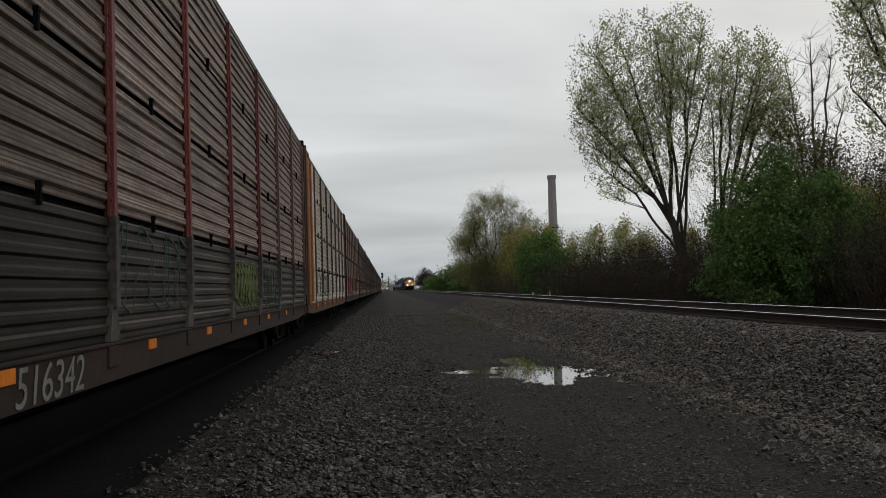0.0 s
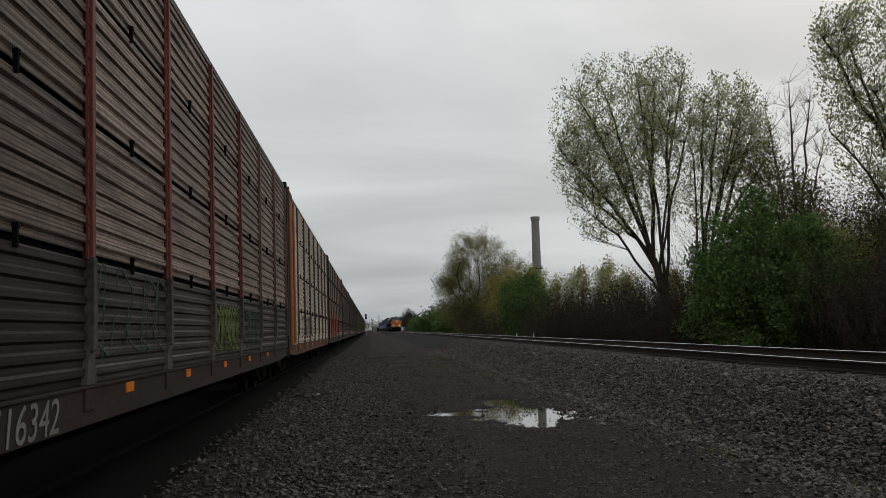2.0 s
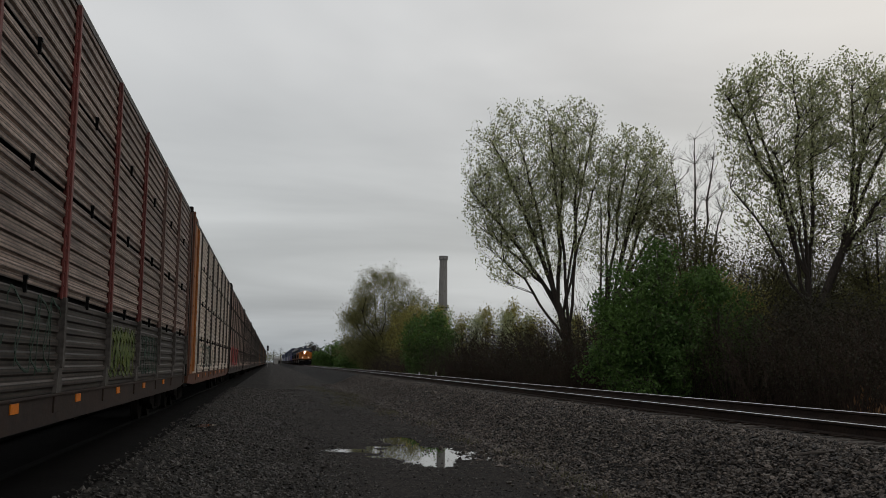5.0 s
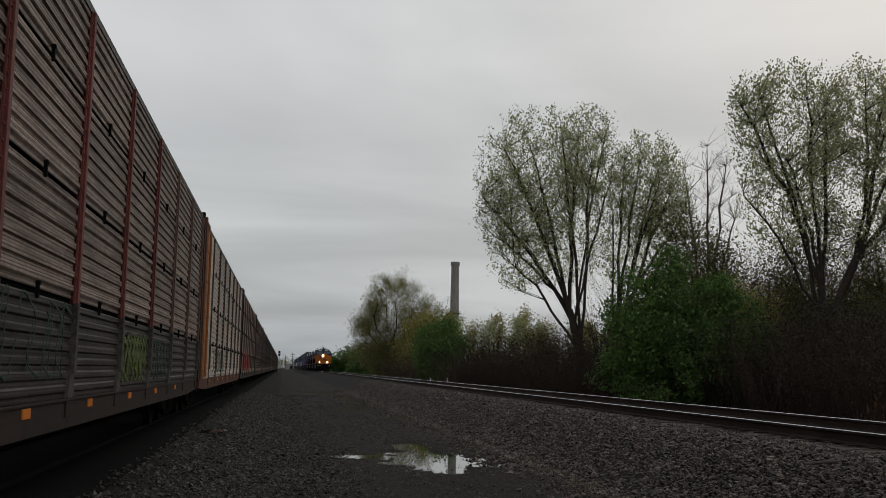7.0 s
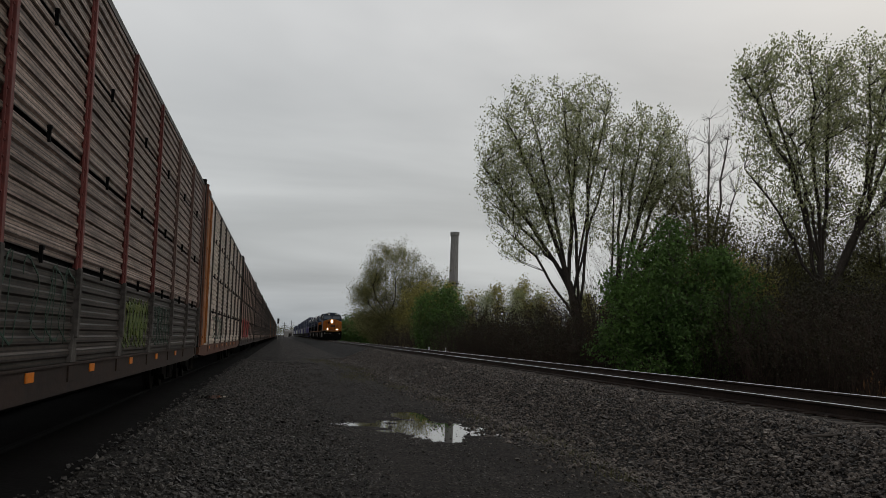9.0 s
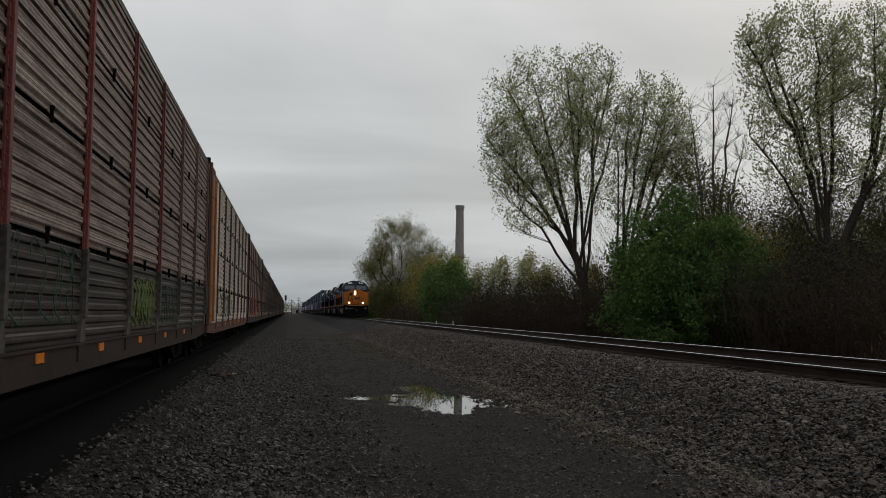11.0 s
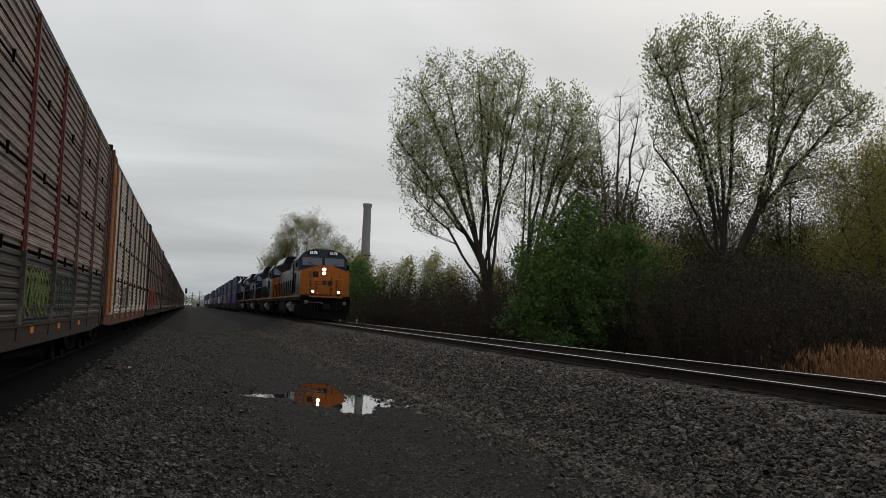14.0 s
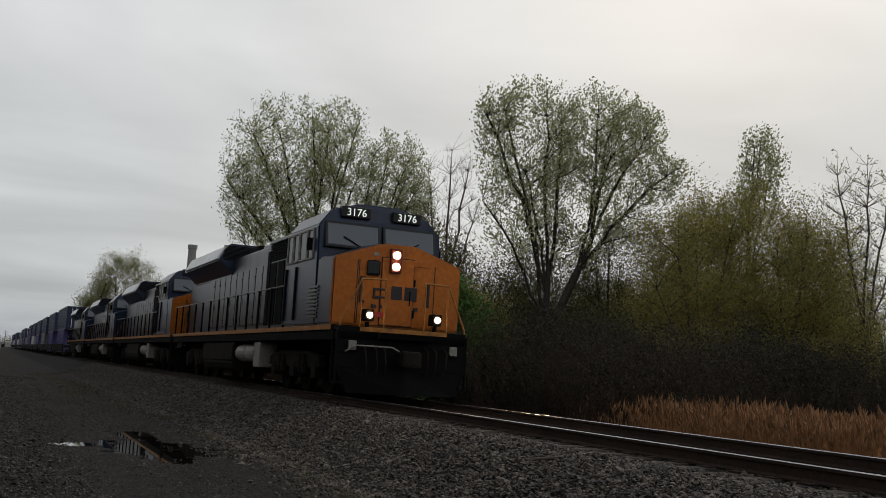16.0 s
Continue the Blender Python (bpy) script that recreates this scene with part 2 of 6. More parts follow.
# ---------- the ground: one sheet ----------
RAIL_X, RAIL_Z = 8.05, 0.94       # main track: centre line and rail top
YARD_X, YARD_Z = -3.93, 0.19      # yard track with the standing cars
LOBES = ((2.75, 18.3, 0.62, 1.9, 1.0), (2.80, 21.4, 0.46, 1.2, 0.72), (1.75, 19.2, 0.66, 0.40, 0.60), (2.2, 19.9, 0.4, 0.5, 0.55), (3.60, 17.4, 0.62, 0.42, 0.54),
         (2.75, 16.4, 0.42, 0.5, 0.6), (3.7, 18.7, 0.55, 0.35, 0.46), (3.3, 19.6, 0.4, 0.4, 0.45), (2.1, 17.8, 0.4, 0.4, 0.42))


def ground_z(x, y):
    """Height of the dirt: a flat lane, a shallow hollow with the puddle, a ditch behind the main track."""
    z = 0.0
    if x > 10.5:
        z = -0.35 * min(1.0, (x - 10.5) / 1.5)
    if -2.6 < x < 5.0 and y < 80:
        z += 0.022 * noise.noise((x * 0.8, y * 0.35, 0)) + 0.014 * noise.noise((x * 2.6, y * 1.2, 3)) + 0.010 * noise.noise((x * 7, y * 4, 5))
        dip = max(w * math.exp(-((x - cx) / rx) ** 2 - ((y - cy) / ry) ** 2) for cx, cy, rx, ry, w in LOBES)
        z += min(1.0, dip * 3) * (0.011 * noise.noise((x * 5, y * 2.2, 12)) + 0.009 * noise.noise((x * 11, y * 5, 15)))
        z -= 0.075 * dip
    return z


def spread(stops):
    out = []
    for a, b, step in stops:
        n = max(1, round((b - a) / step))
        out += [a + (b - a) * i / n for i in range(n)]
    return out + [stops[-1][1]]


def build_ground():
    xs = spread(((-2500, -300, 550), (-300, -30, 60), (-30, -3, 4), (-3, 0.6, 0.3), (0.6, 4.6, 0.07), (4.6, 6, 0.35), (6, 14, 0.5), (14, 60, 4), (60, 300, 40), (300, 2500, 550)))
    ys = spread(((-400, -20, 60), (-20, 4, 3), (4, 14, 0.4), (14, 22.5, 0.085), (22.5, 40, 0.5), (40, 120, 4), (120, 600, 40), (600, 4000, 400)))
    verts = [(x, y, ground_z(x, y)) for y in ys for x in xs]
    w = len(xs)
    faces = [(j * w + i, j * w + i + 1, (j + 1) * w + i + 1, (j + 1) * w + i) for j in range(len(ys) - 1) for i in range(w - 1)]
    g = raw("ground", verts, faces, M_ROAD, smooth=True)
    tagged(g, "dark wet packed gravel lane and dirt between the tracks", "ground", kind="structure")
    # the standing water fills the hollow up to a level
    bm = B()
    ring = [bm.verts.new((2.65 + 2.0 * math.cos(a), 18.7 + 4.2 * math.sin(a), -0.022)) for a in np.linspace(0, 2 * math.pi, 40, endpoint=False)]
    bm.faces.new(ring)
    p = part("puddle", bm, M_WATER)
    tagged(p, "shallow rain puddle in the gravel lane mirroring the sky", "puddle", kind="structure")


def bed(name, outline, y0, y1, material, label):
    bm = B()
    ys = spread(((y0, 60, 2.0), (60, y1, 30)))
    rows = [[bm.verts.new((x + 0.10 * noise.noise((x, y * 0.5, 7)), y, z + (0.012 * noise.noise((x * 1.3, y * 0.9, 2)) if 0 < i < len(outline) - 1 else 0)))
             for i, (x, z) in enumerate(outline)] for y in ys]
    for a, b in zip(rows, rows[1:]):
        for i in range(len(outline) - 1):
            bm.faces.new((a[i], a[i + 1], b[i + 1], b[i]))
    return tagged(part(name, bm, material, smooth=True), label, "ballast", kind="structure")


STONE_V = np.array([(1, 0, 0), (-1, 0, 0), (0, 1, 0), (0, -1, 0), (0, 0, 1), (0, 0, -1), (.6, .6, .55), (-.6, .6, .5), (.6, -.6, .5), (-.6, -.6, .55)])
STONE_F = np.array([(0, 2, 6), (2, 4, 6), (4, 0, 6), (2, 1, 7), (1, 4, 7), (4, 2, 7), (0, 4, 8), (4, 3, 8), (3, 0, 8), (1, 3, 9), (3, 4, 9), (4, 1, 9),
                    (2, 0, 5), (1, 2, 5), (3, 1, 5), (0, 3, 5)])


PEBBLE_F = np.array([(0, 2, 4), (2, 1, 4), (1, 3, 4), (3, 0, 4), (2, 0, 5), (1, 2, 5), (3, 1, 5), (0, 3, 5)])


def stones(name, places, size, material, label, seed, simple=False):
    """Broken stones at given places, each one an uneven lump; one object of stuff."""
    rng = np.random.default_rng(seed)
    base, tris = (STONE_V[:6], PEBBLE_F) if simple else (STONE_V, STONE_F)
    n = len(places)
    s = size * rng.lognormal(0, 0.35, (n, 1, 1)) * rng.uniform(0.55, 1.2, (n, 1, 3))
    v = base[None] * s * rng.uniform(0.65, 1.3, (n, len(base), 1))
    a = rng.uniform(0, 6.28, (n, 3))
    for k, (i, j) in enumerate(((0, 1), (1, 2), (0, 2))):
        c, t = np.cos(a[:, k])[:, None], np.sin(a[:, k])[:, None]
        v[:, :, i], v[:, :, j] = c * v[:, :, i] - t * v[:, :, j], t * v[:, :, i] + c * v[:, :, j]
    v[:, :, 2] *= 0.75
    v += np.asarray(places)[:, None, :]
    f = tris[None] + (np.arange(n) * len(base))[:, None, None]
    ob = raw(name, v.reshape(-1, 3), f.reshape(-1, 3), material)
    return tagged(ob, label, "gravel", kind="stuff")


def profile_z(outline, x):
    return float(np.interp(x, [p[0] for p in outline], [p[1] for p in outline]))


MAIN_BED = [(4.3, -0.06), (4.7, 0.03), (5.2, 0.22), (5.9, 0.54), (6.35, 0.69), (6.7, 0.735), (9.4, 0.74), (9.8, 0.66), (10.8, 0.05), (11.6, -0.4)]
YARD_BED = [(-7.6, -0.05), (-6.4, 0.12), (-4.8, 0.13), (-3.3, 0.13), (-2.6, 0.15), (-1.7, 0.10), (-1.0, 0.05), (-0.2, 0.0), (0.35, -0.06)]


def build_beds():
    bed("ballast_main", MAIN_BED, -60, 900, M_BED, "raised ballast bed under the main track, dark as the shade between stones")
    # strip under the cars has their shade put into its colour
    bed("ballast_yard", [p for p in YARD_BED if p[0] <= -2.0] + [(-2.05, 0.115)], -60, 900, M_CAR_SHADE, "low ballast under the yard track, coloured black as car shade")
    bed("gravel_shoulder", [(-2.1, 0.105)] + [p for p in YARD_BED if p[0] > -2.0], -60, 900, M_YARD, "shoulder of wet grey gravel beside the yard track")
    rng = np.random.default_rng(5)
    near, far = [], []
    for _ in range(112000):
        y = 6 + 70 * rng.random() ** 1.75
        pick = rng.random()
        x = rng.uniform(4.25, 6.86) if pick < 0.88 else 4.5 - abs(rng.normal()) * 0.5 if pick < 0.95 else rng.uniform(6.8, 8.6)
        (near if y < 15 else far).append((x, y, max(profile_z(MAIN_BED, x), 0.0) + rng.uniform(-0.012, 0.025)))
    stones("ballast_stones", near, 0.0235, M_STONE, "loose broken grey-brown ballast stones on the slope of the main track", 11)
    stones("ballast_stones", far, 0.027, M_STONE, "broken grey-brown ballast stones farther along the main track", 14, True)
    pts = []
    while len(pts) < 34000:
        y = 5.5 + 55 * rng.random() ** 1.7
        x = rng.triangular(-2.3, -0.9, 1.7)
        edge = 0.2 + 0.9 * noise.noise((x * 0.5, y * 0.22, 9))
        if rng.random() < (x - edge) / 1.3:
            continue
        pts.append((x, y, max(profile_z(YARD_BED, x), ground_z(x, y), -0.005) + rng.uniform(-0.012, 0.02)))
    stones("yard_gravel", pts, 0.025, M_STONE_GREY, "loose wet grey gravel beside the yard track", 12, True)
    pts = []
    while len(pts) < 42000:
        y = 5.5 + 55 * rng.random() ** 1.7
        x = rng.uniform(-0.6, 4.9)
        rut = math.exp(-((x - 1.45 - 0.015 * y) / 0.3) ** 2) + math.exp(-((x - 3.35) / 0.38) ** 2)
        d = 0.7 * noise.noise((x * 0.9, y * 0.25, 4)) + 0.35 * noise.noise((x * 3, y * 1.5, 8)) + 0.30 - 0.65 * rut + 0.5 * max(0, 0.9 - x) + 0.6 * max(0, x - 3.9)
        if d < rng.uniform(-0.55, 0.45):
            continue
        z = ground_z(x, y)
        if z > -0.026:
            pts.append((x, y, z + 0.003))
    stones("lane_pebbles", pts, 0.0145, M_STONE_GREY, "small pebbles pressed into the wet lane", 13, True)


# ---------- track ----------
def rail_outline(cx):
    return [(cx - 0.07, -0.17), (cx + 0.07, -0.17), (cx + 0.07, -0.155), (cx + 0.01, -0.135), (cx + 0.01, -0.045), (cx + 0.036, -0.035), (cx + 0.036, -0.004),
            (cx - 0.036, -0.004), (cx - 0.036, -0.035), (cx - 0.01, -0.045), (cx - 0.01, -0.135), (cx - 0.07, -0.155)]


def build_track(name, x, z, y0, y1, ties, label, near_super=0.0):
    t = empty(name, pose(x, 0, z), label, "railway track")
    for side in (-1, 1):
        dz = near_super * (side > 0)
        bm = prism(B(), [(px, pz + dz) for px, pz in rail_outline(side * 0.755)], "y", y0, y1)
        # yard rails are coloured black to stand for shade under the cars
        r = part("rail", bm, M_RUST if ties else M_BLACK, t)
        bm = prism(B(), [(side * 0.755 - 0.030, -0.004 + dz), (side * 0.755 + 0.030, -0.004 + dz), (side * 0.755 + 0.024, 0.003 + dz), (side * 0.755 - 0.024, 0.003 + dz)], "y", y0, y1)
        part("rail_head", bm, M_RAILTOP if ties else M_BLACK, r, "bright polished running surface" if ties else "running surface coloured black as car shade")
    if ties:
        rng = random.Random(4)
        first = part("tie", box(B(), -1.3, 1.3, -0.11, 0.11, -0.34, -0.175, 0.012), M_TIE, t)
        first.matrix_basis = pose(0, ties[0], 0)
        plate = part("tie_plate", box(B(), -0.17, 0.17, -0.09, 0.09, -0.176, -0.160, 0.003), M_RUST, t)
        plate.matrix_basis = pose(-0.755, ties[0], 0)
        y = ties[0] + 0.5
        while y < ties[1]:
            again(first, t, rng.uniform(-0.06, 0.06), y, rng.uniform(-0.01, 0.008), rng.uniform(-1, 1))
            if y < 28:
                again(plate, t, -0.755, y, 0)
            y += 0.5
    return t


build_ground()
build_beds()
build_track("main_track", RAIL_X, RAIL_Z, -60, 900, (3.0, 85.0), "main railway track with polished rails on weathered timber ties", 0.04)
build_track("yard_track", YARD_X, YARD_Z, -60, 900, None, "yard railway track under the standing freight cars")

# ---------- standing autorack cars ----------
def perforated(name, base, dark, dirt, slot):
    """Galvanised screen sheet: rows of small holes, rain streaks, grime and rust."""
    m = mat(name, base, dark, rough=0.55, metal=0.25, grain=9, stain=0.7, bump=0.15, per_object=0.16, stretch=(1, 0.7, 2.2), mix=0.9)
    n, l = m.node_tree.nodes, m.node_tree.links
    b = n["Principled BSDF"]
    co = n.new("ShaderNodeTexCoord")
    src = b.inputs["Base Color"].links[0].from_socket
    mp = n.new("ShaderNodeMapping"); mp.inputs["Scale"].default_value = (1, 0.30, 4.5)
    l.new(co.outputs["Object"], mp.inputs["Vector"])
    no = n.new("ShaderNodeTexNoise"); no.inputs["Scale"].default_value = 1.7; no.inputs["Detail"].default_value = 8; no.inputs["Roughness"].default_value = 0.65
    l.new(mp.outputs[0], no.inputs["Vector"])
    rp = n.new("ShaderNodeValToRGB")
    rp.color_ramp.elements[0].position, rp.color_ramp.elements[1].position = 0.46, 0.68
    l.new(no.outputs["Fac"], rp.inputs[0])
    mx = n.new("ShaderNodeMix"); mx.data_type = "RGBA"
    mx.inputs[7].default_value = (*dirt, 1)
    l.new(rp.outputs[0], mx.inputs[0]); l.new(src, mx.inputs[6])
    # rows of short slots, four rows to a rib
    sc = n.new("ShaderNodeVectorMath"); sc.operation = "MULTIPLY"; sc.inputs[1].default_value = (0, 25.5, 25.5)
    l.new(co.outputs["Object"], sc.inputs[0])
    fr = n.new("ShaderNodeVectorMath"); fr.operation = "FRACTION"
    l.new(sc.outputs[0], fr.inputs[0])
    sp = n.new("ShaderNodeSeparateXYZ")
    l.new(fr.outputs[0], sp.inputs[0])
    row = n.new("ShaderNodeMath"); row.operation = "LESS_THAN"; row.inputs[1].default_value = 0.40
    gap = n.new("ShaderNodeMath"); gap.operation = "LESS_THAN"; gap.inputs[1].default_value = 0.62
    l.new(sp.outputs["Z"], row.inputs[0]); l.new(sp.outputs["Y"], gap.inputs[0])
    some = n.new("ShaderNodeMath"); some.operation = "MULTIPLY_ADD"; some.inputs[1].default_value = 0.45; some.inputs[2].default_value = 0.45
    l.new(gap.outputs[0], some.inputs[0])
    lt = n.new("ShaderNodeMath"); lt.operation = "MULTIPLY"
    l.new(row.outputs[0], lt.inputs[0]); l.new(some.outputs[0], lt.inputs[1])
    hole = n.new("ShaderNodeMix"); hole.data_type = "RGBA"; hole.inputs[7].default_value = (*slot, 1)
    l.new(lt.outputs[0], hole.inputs[0]); l.new(mx.outputs[2], hole.inputs[6])
    l.new(hole.outputs[2], b.inputs["Base Color"])
    return m


M_SCREEN = perforated("weathered_screen", (0.50, 0.375, 0.305), (0.12, 0.080, 0.062), (0.060, 0.034, 0.025), (0.022, 0.016, 0.013))
# darker copy of the screen for the lowest tier, shade painted in
M_SCREEN_SHADED = perforated("road_grimed_screen", (0.115, 0.090, 0.074), (0.020, 0.015, 0.012), (0.012, 0.0085, 0.0065), (0.008, 0.007, 0.006))
# darker, browner sheet for the first two bays
M_SCREEN_BROWN = perforated("soot_browned_screen", (0.31, 0.225, 0.17), (0.07, 0.046, 0.034), (0.035, 0.020, 0.014), (0.014, 0.010, 0.008))
# brown sheet again, darkened with the lowest tier's shade
M_SCREEN_BROWN_SHADED = perforated("mud_browned_screen", (0.052, 0.038, 0.027), (0.011, 0.008, 0.0058), (0.008, 0.0055, 0.004), (0.005, 0.004, 0.0035))
M_SCREEN_PALE = perforated("pale_screen", (0.82, 0.74, 0.63), (0.52, 0.43, 0.34), (0.40, 0.26, 0.17), (0.24, 0.18, 0.14))
M_SCREEN_RUST = perforated("rusty_screen", (0.52, 0.35, 0.27), (0.24, 0.14, 0.10), (0.14, 0.07, 0.047), (0.07, 0.045, 0.035))
M_POST_RED = mat("faded_red_post", (0.185, 0.050, 0.042), (0.085, 0.030, 0.026), rough=0.6, grain=14, stain=1.4, per_object=0.15)
M_POST_BROWN = mat("brown_grey_post", (0.17, 0.105, 0.085), (0.075, 0.045, 0.038), rough=0.65, grain=14, stain=1.6)
M_POST_GREY = mat("scuffed_grey_post", (0.10, 0.088, 0.078), (0.026, 0.021, 0.018), rough=0.65, grain=14, stain=2.2)
M_SILL = mat("brown_side_sill", (0.042, 0.024, 0.017), (0.013, 0.010, 0.009), rough=0.7, grain=10, stain=0.9, stretch=(1, 0.6, 1.5), mix=0.9)
M_ORANGE_END = mat("orange_end_paint", (0.46, 0.17, 0.035), (0.22, 0.075, 0.022), rough=0.6, grain=12, stain=1.1, stretch=(1, 1, 0.4))
M_RUST_END = mat("rust_brown_end", (0.15, 0.065, 0.04), (0.07, 0.034, 0.024), rough=0.75, grain=12, stain=1.2)
M_ROOF = mat("grey_car_roof", (0.085, 0.08, 0.075), (0.05, 0.045, 0.04), rough=0.6, grain=8, stain=0.8)
M_REFLECT = mat("orange_reflector", (0.75, 0.22, 0.02), (0.5, 0.13, 0.015), rough=0.4, grain=30, stain=6, bump=0.1)
M_WHITE_PAINT = mat("worn_white_paint", (0.26, 0.255, 0.235), (0.10, 0.095, 0.085), rough=0.7, grain=22, stain=5, mix=0.9)
M_TAG_GREEN = mat("green_spray_paint", (0.030, 0.070, 0.045), (0.010, 0.024, 0.018), rough=0.6, grain=20, stain=4)
M_TAG_YELLOW = mat("yellow_green_spray_paint", (0.13, 0.15, 0.03), (0.03, 0.06, 0.02), rough=0.6, grain=20, stain=4)

BAY, TIERS = 3.34, ((1.04, 2.10), (2.16, 3.305), (3.36, 4.485), (4.54, 5.58))


def screen_mesh(height, length, ribs):
    """A sheet folded into flat-topped horizontal ribs, closed at the back."""
    prof = []
    step = height / ribs
    for k in range(ribs):
        z = k * step
        prof += [(0.0, z), (0.0, z + 0.36 * step), (0.026, z + 0.50 * step), (0.026, z + 0.86 * step)]
    prof += [(0.0, height), (-0.012, height), (-0.012, 0.0)]
    bm = prism(B(), prof, "y", -length / 2, length / 2)
    me = bpy.data.meshes.new("screen_panel")
    bm.to_mesh(me)
    bm.free()
    return me


SCREENS = [screen_mesh(b - a, BAY - 0.13, 7) for a, b in TIERS]
for me in SCREENS:
    me.materials.append(None)


def wheel_mesh(r=0.46, w=0.13):
    bm = B()
    tube(bm, (-w / 2, 0, 0), (w / 2, 0, 0), r, sides=28)
    tube(bm, (-w / 2 - 0.03, 0, 0), (-w / 2, 0, 0), r + 0.03, sides=28)
    tube(bm, (w / 2, 0, 0), (w / 2 + 0.05, 0, 0), r * 0.32, sides=14)
    return bm


def freight_truck(parent, y):
    """A two-axle bogie: side frames with their arch, springs, wheels."""
    bm = B()
    for s in (-1, 1):
        prism(bm, [(y - 1.25, 0.42), (y - 1.2, 0.62), (y - 0.75, 0.66), (y - 0.45, 0.78), (y + 0.45, 0.78), (y + 0.75, 0.66), (y + 1.2, 0.62), (y + 1.25, 0.42),
                   (y + 0.8, 0.36), (y + 0.5, 0.22), (y - 0.5, 0.22), (y - 0.8, 0.36)], "x", s * 1.02 - 0.07, s * 1.02 + 0.07)
        for k in (-0.2, 0, 0.2):
            tube(bm, (s * 1.12, y + k, 0.28), (s * 1.12, y + k, 0.62), 0.075, sides=10)
    box(bm, -1.1, 1.1, y - 0.25, y + 0.25, 0.5, 0.72, 0.03)
    t = part("truck", bm, M_UNDER, parent)
    for dy in (-0.88, 0.88):
        bm = B()
        tube(bm, (-0.9, 0, 0), (0.9, 0, 0), 0.08)
        for s in (-1, 1):
            w = wheel_mesh()
            me = bpy.data.meshes.new("w")
            w.to_mesh(me); w.free()
            me.transform(pose(s * 0.755, 0, 0, 0, 0, 180 if s < 0 else 0))
            bm.from_mesh(me)
            bpy.data.meshes.remove(me)
        part("wheelset", bm, M_UNDER, t).matrix_basis = pose(0, y + dy, 0.46)
    return t


def autorack(y_start, label, screen, post, end_mat, sill_mat=None, height=5.75, end_bay=False, detailed=True):
    """A tall covered car carrier, 27.4 m long, from y_start on; local y runs along the car."""
    car = empty("autorack_car", pose(YARD_X, y_start, YARD_Z), label, "freight car", "autorack cars of the standing train")
    length, half = 27.42, 1.53
    sill_mat = sill_mat or M_SILL
    k = (height - 1.03) / (5.75 - 1.03)
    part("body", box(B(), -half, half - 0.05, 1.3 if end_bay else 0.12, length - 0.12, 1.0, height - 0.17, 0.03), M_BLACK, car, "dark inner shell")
    # roof: shallow arch with a rolled eave and cross ribs
    bm = B()
    arch = [(-half - 0.02, height - 0.19), (-half - 0.02, height - 0.10), (-half * 0.7, height - 0.02), (0, height + 0.03), (half * 0.7, height - 0.02), (half + 0.04, height - 0.10), (half + 0.04, height - 0.19)]
    prism(bm, arch, "y", 1.3 if end_bay else 0.4, length - 0.4)
    for i in range(17):
        y = (1.4 if end_bay else 0.5) + i * (length - (2.0 if end_bay else 1.1)) / 16
        prism(bm, [(-half * 0.7, height - 0.02), (0, height + 0.03), (half * 0.7, height - 0.02), (half * 0.7, height), (0, height + 0.06), (-half * 0.7, height)], "y", y, y + 0.07)
    part("roof", bm, M_ROOF, car)
    # side sills: fish-bellied towards the middle, with a top flange and jacking pads
    for s in (-1, 1):
        bm = B()
        x0, x1 = sorted((s * (half - 0.10), s * (half + 0.02)))
        prism(bm, [(0.2, 1.03), (0.2, 0.78), (2.4, 0.70), (length - 2.4, 0.70), (length - 0.2, 0.78), (length - 0.2, 1.03)], "x", x0, x1)
        box(bm, x0 - 0.01, x1 + 0.025, 0.2, length - 0.2, 1.005, 1.035, 0.006)
        for i in range(9):
            y = 0.35 + i * BAY
            box(bm, x0, x1 + 0.02, y - 0.16, y + 0.16, 0.82, 1.0, 0.01)
        part("side_sill", bm, sill_mat, car)
    part("underframe", box(B(), -0.4, 0.4, 0.5, length - 0.5, 0.55, 1.0, 0.03), M_UNDER, car)
    for y in (2.7, length - 2.7):
        freight_truck(car, y)
    for y, d in ((0.12, -1), (length - 0.12, 1)):
        bm = B()
        box(bm, -0.12, 0.12, y - 0.35, y + 0.35, 0.72, 0.94, 0.02)
        box(bm, -0.17, 0.17, y + d * 0.35 - 0.14, y + d * 0.35 + 0.14, 0.68, 0.98, 0.05)
        part("coupler", bm, M_UNDER, car)
        # radial end doors: ribbed half leaves
        for s in (-1, 1):
            bm = B()
            x0, x1 = sorted((s * 0.02, s * 1.40))
            box(bm, x0, x1, y - 0.04, y + 0.04, 1.03, height - 0.45, 0.01)
            for i in range(7):
                z = 1.4 + i * 0.56 * k
                box(bm, x0 + 0.04, x1 - 0.04, y + d * 0.04 - 0.02, y + d * 0.04 + 0.02, z, z + 0.12, 0.008)
            part("end_door", bm, M_RUST_END, car)
        for s in (-1, 1):
            bm = B()
            x0, x1 = sorted((s * (half - 0.14), s * (half + 0.035)))
            box(bm, x0, x1, y - 0.22, y + 0.22, 1.0, height - 0.06, 0.015)
            box(bm, x0 + 0.03, x1 + s * 0.05, y - 0.10, y + 0.10, 1.0, height + 0.02, 0.015)
            part("corner_post", bm, M_RUST_END if end_bay and d < 0 else M_UNDER, car, "" if end_bay and d < 0 else "dark corner post")
    # side posts, splice plates and screens
    first = gusset = clip = None
    start = 1 if end_bay else 0
